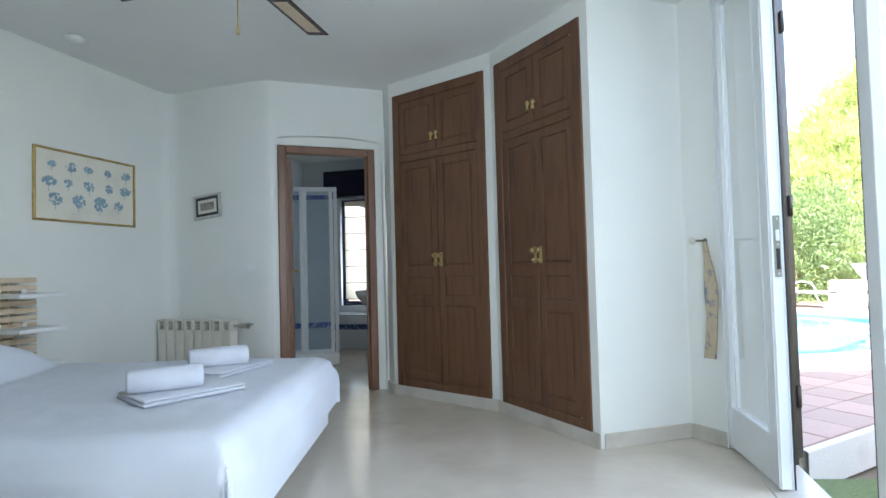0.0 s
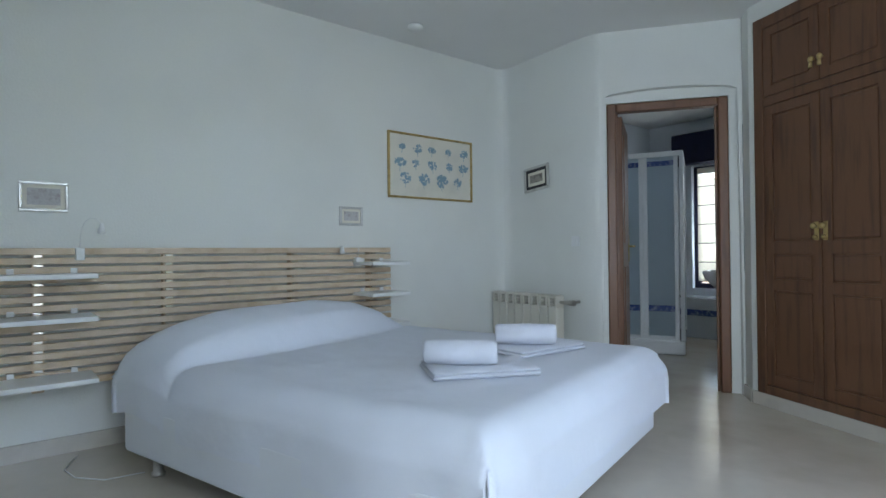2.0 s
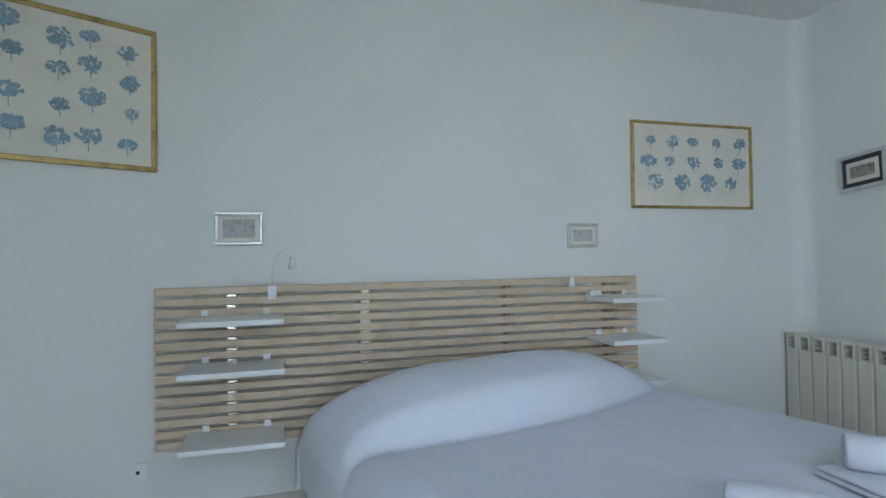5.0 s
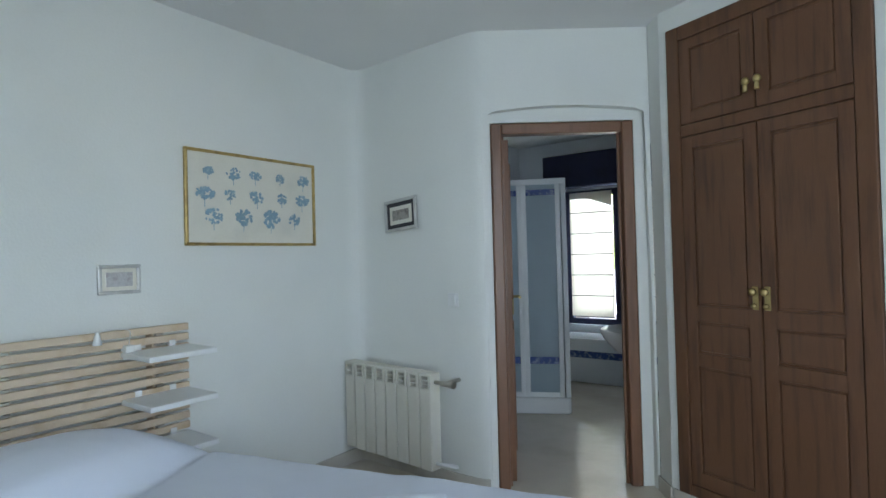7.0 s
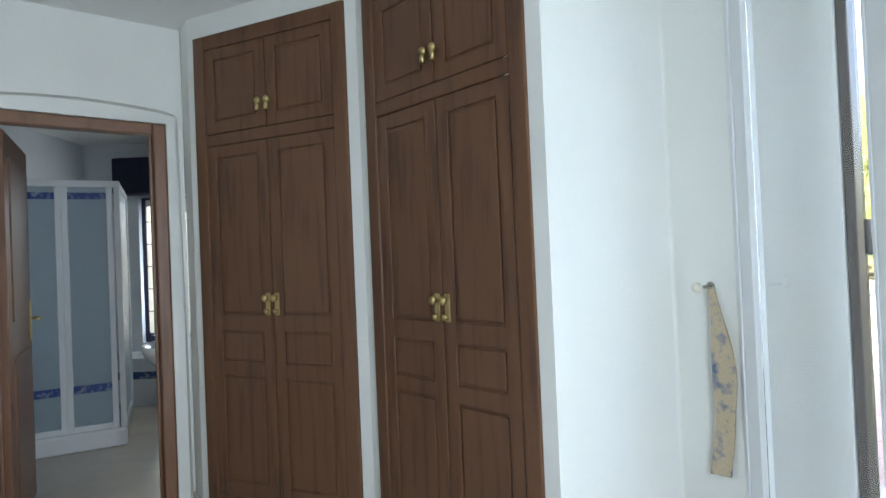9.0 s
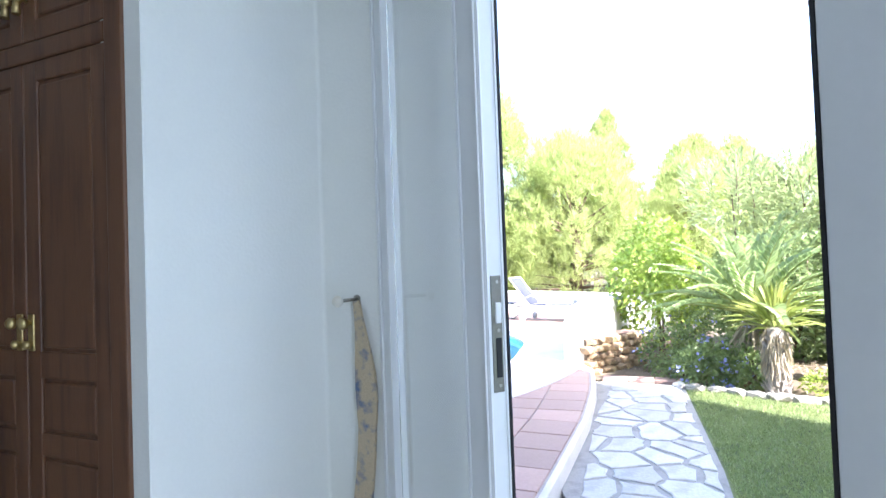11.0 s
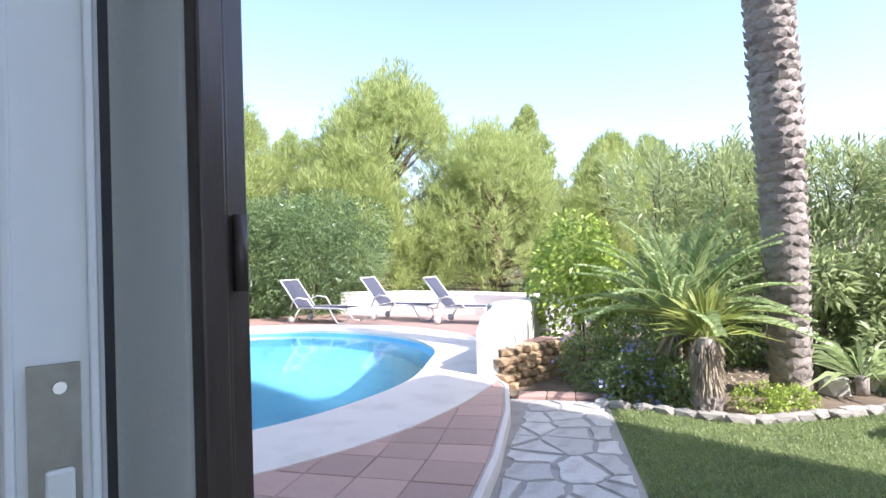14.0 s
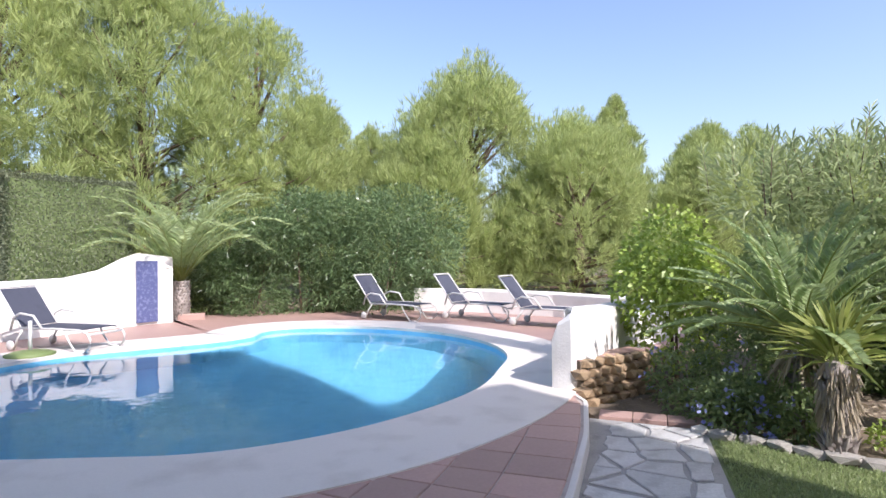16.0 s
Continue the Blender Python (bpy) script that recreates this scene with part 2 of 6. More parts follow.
M_YELLOWLEAF = leaf_mat("yellow_green_blades", (0.26, 0.33, 0.07), (0.36, 0.38, 0.12), 0.4, 0.35)
M_DRY = leaf_mat("dry_fronds", (0.34, 0.285, 0.205), (0.46, 0.395, 0.29), 0.8, 0.2)
M_BLOSSOM = leaf_mat("blue_blossom", (0.30, 0.34, 0.78), (0.55, 0.56, 0.90), 0.6, 0.3)
M_PINK = leaf_mat("pink_blossom", (0.70, 0.12, 0.30), (0.85, 0.30, 0.42), 0.6, 0.3)
M_MESH = mat("lounger_mesh", (0.055, 0.06, 0.085), 0.8, vary=0.08, scale=6, fine=260, bump=0.15)
M_LFRAME = mat("lounger_frame", (0.62, 0.61, 0.58), 0.35, vary=0.05, scale=6, fine=80, bump=0.02)
M_BLUETILE = mat("blue_wall_tile", (0.085, 0.10, 0.22), 0.25, vary=0.25, scale=18, fine=60, bump=0.05, second=(0.17, 0.19, 0.33))


def water_mat():
    m = glass_mat("pool_water", (0.86, 0.97, 1.0), 0.0, 1.33)
    nt = m.node_tree
    tc, n1, bp = nt.nodes.new("ShaderNodeTexCoord"), nt.nodes.new("ShaderNodeTexNoise"), nt.nodes.new("ShaderNodeBump")
    n1.inputs["Scale"].default_value, n1.inputs["Detail"].default_value = 2.2, 3
    nt.links.new(tc.outputs["Object"], n1.inputs["Vector"])
    bp.inputs["Strength"].default_value, bp.inputs["Distance"].default_value = 0.12, 0.05
    nt.links.new(n1.outputs["Fac"], bp.inputs["Height"])
    nt.links.new(bp.outputs[0], nt.nodes["Principled BSDF"].inputs["Normal"])
    return m


M_WATER = water_mat()


# ---- mesh helpers ----
def link_mesh(name, bm, material, smooth=False):
    me = bpy.data.meshes.new(name)
    if smooth:
        for f in bm.faces:
            f.smooth = True
    bm.to_mesh(me)
    bm.free()
    me.materials.append(material)
    return new(name, me)


def part(name, bm, material, parent, label="", smooth=False):
    ob = link_mesh(name, bm, material, smooth)
    ob.parent = parent
    if label:
        ob["label"] = label
    return ob


def share(name, mesh, parent, m):
    ob = new(name, mesh)
    ob.parent = parent
    ob.matrix_basis = m
    return ob


def thing(name, label, category, m=None, group="", kind=""):
    ob = new(name)
    ob.empty_display_size = 0.1
    if m is not None:
        ob.matrix_basis = m
    return tagged(ob, label, category, group, kind)


def solid(name, bm, material, label, category, kind="", group="", m=None, smooth=False):
    ob = link_mesh(name, bm, material, smooth)
    if m is not None:
        ob.matrix_basis = m
    return tagged(ob, label, category, group, kind)


def box(bm, x0, y0, z0, x1, y1, z1, m=None, bevel=0.0, seg=2):
    """An upright block between two corners, moved by m."""
    c = Matrix.Translation(((x0 + x1) / 2, (y0 + y1) / 2, (z0 + z1) / 2)) @ Matrix.Diagonal((abs(x1 - x0), abs(y1 - y0), abs(z1 - z0), 1))
    got = bmesh.ops.create_cube(bm, size=1, matrix=(m @ c) if m is not None else c)
    if bevel:
        edges = list({e for v in got["verts"] for e in v.link_edges})
        bmesh.ops.bevel(bm, geom=edges, offset=bevel, segments=seg, affect="EDGES", profile=0.5)
    return bm


def block(x0, y0, z0, x1, y1, z1, bevel=0.0, m=None, seg=2):
    return box(bmesh.new(), x0, y0, z0, x1, y1, z1, m, bevel, seg)


def tube(bm, points, radius, sides=8, cap=True):
    """A round bar along points; radius: one number or one for each point."""
    pts = [Vector(p) for p in points]
    rings = []
    up = Vector((0.13, 0.21, 0.97))
    for i, p in enumerate(pts):
        d = (pts[min(i + 1, len(pts) - 1)] - pts[max(i - 1, 0)]).normalized()
        u = d.cross(up)
        if u.length < 1e-3:
            u = d.cross(Vector((1, 0, 0)))
        u.normalize()
        v = d.cross(u)
        r = radius[i] if isinstance(radius, (list, tuple)) else radius
        rings.append([bm.verts.new(p + (u * math.cos(a) + v * math.sin(a)) * r) for a in [k * math.tau / sides for k in range(sides)]])
    for a, b in zip(rings, rings[1:]):
        for k in range(sides):
            bm.faces.new((a[k], a[(k + 1) % sides], b[(k + 1) % sides], b[k])).smooth = True
    if cap:
        bm.faces.new(rings[0][::-1])
        bm.faces.new(rings[-1])
    return bm


def prism(bm, poly, z0, z1):
    """An upright prism over a plan polygon, counter-clockwise."""
    lo, hi = [bm.verts.new((x, y, z0)) for x, y in poly], [bm.verts.new((x, y, z1)) for x, y in poly]
    n = len(poly)
    bm.faces.new(hi)
    bm.faces.new(lo[::-1])
    for k in range(n):
        bm.faces.new((lo[k], lo[(k + 1) % n], hi[(k + 1) % n], hi[k]))
    return bm


def ring(bm, inner, outer, z0, z1):
    """A flat ring between two plan outlines of as many points."""
    n = len(inner)
    v = [[bm.verts.new((x, y, z)) for x, y in poly] for poly, z in ((inner, z0), (inner, z1), (outer, z1), (outer, z0))]
    for k in range(n):
        j = (k + 1) % n
        for a, b in ((0, 1), (1, 2), (2, 3), (3, 0)):
            bm.faces.new((v[a][k], v[a][j], v[b][j], v[b][k]))
    bmesh.ops.recalc_face_normals(bm, faces=bm.faces)
    return bm


def lathe(bm, profile, sides=20, m=None):
    """A turned shape: rows of (radius, z)."""
    m = m or Matrix()
    rows = [[bm.verts.new(m @ Vector((r * math.cos(a), r * math.sin(a), z))) for a in [k * math.tau / sides for k in range(sides)]] for r, z in profile]
    for a, b in zip(rows, rows[1:]):
        for k in range(sides):
            bm.faces.new((a[k], a[(k + 1) % sides], b[(k + 1) % sides], b[k])).smooth = True
    bm.faces.new(rows[0][::-1])
    bm.faces.new(rows[-1])
    return bm


def spline(points, steps=6):
    """A smooth closed outline through plan points."""
    out, n = [], len(points)
    for i in range(n):
        p = [Vector(points[(i + k) % n]) for k in (-1, 0, 1, 2)]
        for s in range(steps):
            t = s / steps
            out.append(tuple(0.5 * (2 * p[1] + (p[2] - p[0]) * t + (2 * p[0] - 5 * p[1] + 4 * p[2] - p[3]) * t * t + (3 * p[1] - p[0] - 3 * p[2] + p[3]) * t ** 3)))
    return out


def offset(poly, d):
    """A closed outline (counter-clockwise) moved outwards by d."""
    out, n = [], len(poly)
    for i in range(n):
        a, b = Vector(poly[i - 1]), Vector(poly[(i + 1) % n])
        t = (b - a).normalized()
        out.append((poly[i][0] + t.y * d, poly[i][1] - t.x * d))
    return out


def along(a, b):
    """Pose at a with local x towards b (plan), local y to the left of it, and the length."""
    d = Vector(b) - Vector(a)
    return pose(a[0], a[1], 0, 0, 0, math.degrees(math.atan2(d.y, d.x))), d.length


def wall(name, a, b, thick, z0, z1, label, holes=(), material=None, ext=(0.0, 0.0)):
    """A wall whose inner face runs from a to b, its thickness to the left; holes: rows of start, end, bottom, top."""
    m, n = along(a, b)
    bm = bmesh.new()
    s = -ext[0]
    for h0, h1, hz0, hz1 in sorted(holes):
        box(bm, s, 0, z0, h0, thick, z1, m)
        if hz0 > z0:
            box(bm, h0, 0, z0, h1, thick, hz0, m)
        if hz1 < z1:
            box(bm, h0, 0, hz1, h1, thick, z1, m)
        s = h1
    box(bm, s, 0, z0, n + ext[1], thick, z1, m)
    return solid(name, bm, material or M_PLASTER, label, "wall", "structure"), m, n
# ---- plan of the bedroom (metres; clockwise, so that the outside lies to the left) ----
CEIL = 2.645
A0, A, B, C = (-1.15, -1.33), (-2.42, 1.05), (-2.42, 4.73), (-1.43, 4.64)
P2, P3, MID, N = (-0.67, 5.19), (-0.596, 5.244), (0.465, 4.68), (1.165, 3.955)
INNER, J = (1.70, 4.29), (1.87, 4.10)

# ---- floor, ceiling, walls ----
floor = solid("floor", prism(bmesh.new(), [(-3.3, -1.6), (2.2, -1.6), (2.1, 4.0), (2.0, 4.6), (0.3, 5.2), (-0.4, 8.2), (-3.3, 8.2)], -0.15, 0.0), M_MARBLE,
              "polished cream marble floor with soft veins", "floor", "structure")
ceiling = solid("ceiling", prism(bmesh.new(), [(-3.3, -1.7), (2.13, -1.7), (2.13, 3.9), (1.62, 4.72), (0.3, 5.35), (-0.2, 5.4), (-0.2, 8.3), (-3.3, 8.3)], CEIL, CEIL + 0.2), M_CEIL, "smooth white plaster ceiling", "ceiling", "structure")

def smooth_upright(bm):
    """Soft shading over the gently turned upright faces of a wall; flat tops."""
    for f in bm.faces:
        f.smooth = abs(f.normal.z) < 0.5
    for e in bm.edges:
        e.smooth = len(e.link_faces) == 2 and e.calc_face_angle(0) < radians(35)
    return bm


def turn_corner(a, corner, b, steps=8):
    """Plan points of a soft turn from a past a corner to b."""
    a, c, b = Vector(a), Vector(corner), Vector(b)
    return [tuple(a * (1 - f) ** 2 + c * 2 * f * (1 - f) + b * f * f) for f in [k / steps for k in range(steps + 1)]]


MN, LN = along(B, C)
MD, LD = along(C, P3)
MW0, LW0 = along(A0, A)
w_turn = turn_corner((-2.399, 1.010), A, (-2.42, 1.12))
nw_turn = turn_corner((-2.42, 4.60), B, (-2.29, 4.718))
d_turn = turn_corner(tuple((MN @ Vector((0.62, 0, 0))).xy), C, tuple((MD @ Vector((0.066, 0, 0))).xy))
bm = prism(bmesh.new(), ([A0] + w_turn + nw_turn[:5] + [(-2.67, 4.9), (-2.67, 0.95), (-1.42, -1.5)])[::-1], 0, CEIL)
bm.normal_update()
wall_west = solid("wall_west", smooth_upright(bm), M_PLASTER, "smooth white plaster wall behind the bed", "wall", "structure")
bm = prism(bmesh.new(), (nw_turn[4:] + d_turn + [tuple((MD @ Vector((0.066, 0.138, 0))).xy), tuple((MN @ Vector((0.9, 0.2, 0))).xy), (-2.67, 4.9)])[::-1], 0, CEIL)
bm.normal_update()
wall_north = solid("wall_north", smooth_upright(bm), M_PLASTER, "smooth white plaster wall with a radiator", "wall", "structure")


def doorway_wall():
    """The wall round the bathroom door: a shallow recess with a bowed head in front, the frame's opening behind."""
    bm = bmesh.new()
    x0, x1 = 0.080, 1.016
    arch = [(x0 + (x1 - x0) * k / 14, 2.172 + 0.034 * (1 - (2 * k / 14 - 1) ** 2)) for k in range(15)]
    front = [(0.066, 0), (x0, 0)] + arch + [(x1, 0), (LD, 0), (LD, CEIL), (0.066, CEIL)]
    prism(bm, front, -0.058, 0)
    edges = [e for e in bm.edges if all(abs(v.co.z) < 1e-6 and 0.07 < v.co.x < 1.02 and v.co.y < 2.3 for v in e.verts) and e.calc_length() > 0.01]
    bmesh.ops.bevel(bm, geom=edges, offset=0.016, segments=4, affect="EDGES", profile=0.5)
    for v in bm.verts:
        v.co = Vector((v.co.x, -v.co.z, v.co.y))
    box(bm, 0.066, 0.058, 0, 0.119, 0.14, CEIL)
    box(bm, 0.955, 0.058, 0, LD, 0.14, CEIL)
    box(bm, 0.119, 0.058, 2.126, 0.955, 0.14, CEIL)
    bmesh.ops.recalc_face_normals(bm, faces=bm.faces)
    bm.transform(MD)
    return bm


wall_door = solid("wall_doorway", doorway_wall(), M_PLASTER, "white plaster wall with a rounded doorway recess", "wall", "structure")
wall_c1, MC1, LC1 = wall("wall_wardrobe_1", P2, MID, 0.1, 0, CEIL, "white plaster wall round a built-in wardrobe", [(0.235, 1.185, 0.08, 2.53)], ext=(-0.19, 0.0))
wall_c2, MC2, LC2 = wall("wall_wardrobe_2", MID, N, 0.1, 0, CEIL, "white plaster wall round a built-in wardrobe", [(0.055, 0.950, 0.08, 2.53)])


def rounded_prism(poly, z0, z1, r=0.03):
    bm = prism(bmesh.new(), poly, z0, z1)
    edges = [e for e in bm.edges if abs(e.verts[0].co.z - e.verts[1].co.z) > 0.1]
    bmesh.ops.bevel(bm, geom=edges, offset=r, segments=4, affect="EDGES", profile=0.5)
    return bm


wall_turn = solid("wall_turn", rounded_prism([P3, (-0.53, 5.38), (-0.43, 5.23), (-0.456, 5.203), (-0.497, 5.112)], 0, CEIL, 0.012), M_PLASTER, "narrow white plaster wall beside the bathroom doorway", "wall", "structure")
wall_column = solid("wall_column", rounded_prism([N, (1.05, 4.07), (1.32, 4.35), (1.62, 4.72), (2.13, 3.905), (2.085, 3.885), (1.905, 4.125), J, INNER], 0, CEIL, 0.012),
                    M_PLASTER, "white plaster pier beside the terrace door", "wall", "structure")
wall_lintel = solid("wall_lintel", block(1.80, 2.0, 2.60, 2.13, 3.86, CEIL), M_PLASTER, "white plaster lintel over the terrace door", "wall", "structure")
bm = bmesh.new()
box(bm, 1.92, -1.3, 0, 2.13, -0.6, CEIL)
box(bm, 1.92, 2.02, 0, 2.13, 2.12, CEIL)
box(bm, 1.92, -0.6, 2.60, 2.13, 2.02, CEIL)
wall_east = solid("wall_east", bm, M_PLASTER, "white plaster wall beside the terrace door", "wall", "structure")
wall_south = solid("wall_south", block(-2.67, -1.55, 0, 2.26, -1.3, CEIL), M_PLASTER, "plain white plaster wall", "wall", "structure")

# ---- bathroom shell ----
wall_bath_west = solid("wall_bath_west", block(-3.3, 5.0, 0, -2.9, 8.0, CEIL), M_TILE_WHITE, "white tiled bathroom wall", "wall", "structure")
WIN = (-2.34, -1.28, 0.55, 2.07)
bm = bmesh.new()
box(bm, -3.3, 8.0, 0, WIN[0], 8.25, CEIL)
box(bm, WIN[1], 8.0, 0, 0.2, 8.25, CEIL)
box(bm, WIN[0], 8.0, 0, WIN[1], 8.25, WIN[2])
box(bm, WIN[0], 8.0, WIN[3], WIN[1], 8.25, CEIL)
wall_bath_north = solid("wall_bath_north", bm, M_TILE_WHITE, "white bathroom wall with a window", "wall", "structure")
bm = bmesh.new()
box(bm, -0.45, 5.3, 0, -0.2, 8.0, CEIL)
wall_bath_east = solid("wall_bath_east", bm, M_TILE_WHITE, "white tiled bathroom wall", "wall", "structure")
bm = bmesh.new()
box(bm, -3.3, 4.86, 0, -1.62, 5.05, CEIL)
wall_bath_south = solid("wall_bath_south", bm, M_TILE_WHITE, "white bathroom wall beside the doorway", "wall", "structure")

# ---- garden ground, pool, terrace ----
POOL = spline([(1.5, 7.95), (2.3, 7.72), (3.2, 7.80), (4.05, 8.14), (4.82, 8.66), (5.45, 9.42), (5.98, 10.2), (6.2, 11.2), (6.05, 12.3), (5.5, 13.4), (4.6, 14.2), (3.7, 14.55),
               (3.15, 14.4), (2.85, 13.75), (2.2, 13.35), (1.2, 13.1), (0.2, 12.8), (-0.6, 12.0), (-1.1, 10.9), (-0.7, 9.6), (0.55, 8.38)], 5)
COPE = offset(POOL, 0.95)
LAWN_Z, PATH_Z, DECK_Z = -0.17, -0.155, -0.05


def sheet_with_hole(poly, z, far):
    """A ground sheet to the horizon round a hole."""
    bm = bmesh.new()
    c = Vector((sum(p[0] for p in poly) / len(poly), sum(p[1] for p in poly) / len(poly)))
    rows = []
    for k in (1.0, 1.6, 3, 8, 40, far):
        rows.append([bm.verts.new((c.x + (x - c.x) * k, c.y + (y - c.y) * k, z)) for x, y in poly])
    n = len(poly)
    for a, b in zip(rows, rows[1:]):
        for i in range(n):
            bm.faces.new((a[i], b[i], b[(i + 1) % n], a[(i + 1) % n]))
    bmesh.ops.recalc_face_normals(bm, faces=bm.faces)
    if bm.faces[0].normal.z < 0:
        bmesh.ops.reverse_faces(bm, faces=bm.faces)
    return bm


ground = solid("ground", sheet_with_hole(offset(POOL, 0.3), -0.30, 350), M_EARTH, "dry brown garden earth", "ground", "structure")
# pool basin
bm = bmesh.new()
n = len(POOL)
v0, v1 = [bm.verts.new((x, y, -0.085)) for x, y in POOL], [bm.verts.new((x, y, -1.35)) for x, y in offset(POOL, -0.15)]
for i in range(n):
    bm.faces.new((v0[i], v1[i], v1[(i + 1) % n], v0[(i + 1) % n]))
bm.faces.new(v1)
bmesh.ops.recalc_face_normals(bm, faces=bm.faces)
pool_basin = solid("pool_basin", bm, M_POOLTILE, "light blue lined swimming pool basin", "pool", "structure")
bm = bmesh.new()
bm.faces.new([bm.verts.new((x, y, -0.12)) for x, y in offset(POOL, -0.006)])
bmesh.ops.triangulate(bm, faces=bm.faces)
water = solid("water", bm, M_WATER, "clear turquoise pool water with a calm surface", "water", "structure")
water.visible_shadow = False
coping = solid("coping", ring(bmesh.new(), POOL, COPE, -0.30, DECK_Z + 0.012), M_COPING, "pale smooth stone coping round the pool", "coping", "structure")
# terrace bed under the tiles: between house and path kerb, and round the pool
KERB = [(2.3, 4.28), (3.44, 5.40), (4.22, 6.18), (4.95, 7.02), (5.52, 7.80), (5.62, 8.2)]
# ---- skirting ----
def skirting(a, b, trim=(0.0, 0.0)):
    m, n = along(a, b)
    return solid("baseboard", block(trim[0], -0.014, 0, n - trim[1], -0.001, 0.085, 0.003, m), M_SKIRT, "polished beige marble skirting", "baseboard", "structure")




def soft_skirting(points, t=0.014, h=0.085):
    """Skirting that follows the soft turns of a wall, the room to the right of the line."""
    bm, rows = bmesh.new(), []
    for i, p in enumerate(points):
        d = (Vector(points[min(i + 1, len(points) - 1)]) - Vector(points[max(i - 1, 0)])).normalized()
        rows.append([bm.verts.new((p[0] + d.y * k, p[1] - d.x * k, z)) for k, z in ((0.001, 0), (0.001, h), (t - 0.003, h), (t, h - 0.003), (t, 0))])
    for a, b in zip(rows, rows[1:]):
        for k in range(4):
            bm.faces.new((a[k], b[k], b[k + 1], a[k + 1]))
    bm.faces.new(rows[0])
    bm.faces.new(rows[-1][::-1])
    bmesh.ops.recalc_face_normals(bm, faces=bm.faces)
    return solid("baseboard", bm, M_SKIRT, "polished beige marble skirting", "baseboard", "structure")


soft_skirting([A0] + w_turn + nw_turn + d_turn)
skirting(P2, MID, (0.20, 0.0))
skirting(P3, (-0.497, 5.112))
skirting(MID, N)
skirting(N, INNER, (0.02, 0.01))
skirting(INNER, J, (0.015, 0.0))


# ---- doorway to the bathroom ----
door_frame = thing("door_frame_1", "varnished brown wooden door frame, open", "door frame", MD, kind="structure")
part("jamb", block(0.121, 0.05, 0, 0.188, 0.135, 2.122, 0.010), M_FRAMEWOOD, door_frame)
part("jamb", block(0.886, 0.05, 0, 0.953, 0.135, 2.122, 0.010), M_FRAMEWOOD, door_frame)
part("head", block(0.188, 0.052, 2.058, 0.886, 0.133, 2.122, 0.010), M_FRAMEWOOD, door_frame)
part("stop", block(0.188, 0.10, 0, 0.203, 0.12, 2.058, 0.003), M_FRAMEWOOD, door_frame)
part("stop", block(0.871, 0.10, 0, 0.886, 0.12, 2.058, 0.003), M_FRAMEWOOD, door_frame)
bath_door = thing("door_1", "varnished brown wooden door standing open into the bathroom", "door", MD @ pose(0.196, 0.15, 0, 0, 0, 83), kind="structure")
part("door_leaf", block(0, -0.038, 0.01, 0.70, 0.0, 2.045, 0.004), M_FRAMEWOOD, bath_door)
part("panel", block(0.11, -0.046, 1.08, 0.59, -0.036, 1.92, 0.008), M_FRAMEWOOD, bath_door)
part("panel", block(0.11, -0.046, 0.15, 0.59, -0.036, 0.90, 0.008), M_FRAMEWOOD, bath_door)
plate = part("handle_plate", block(0.625, -0.046, 0.93, 0.665, -0.038, 1.16, 0.004), M_BRASS, bath_door, "brass handle plate")
part("lever", tube(bmesh.new(), [(0.645, -0.045, 1.06), (0.645, -0.085, 1.06), (0.55, -0.09, 1.06)], 0.009), M_BRASS, plate)


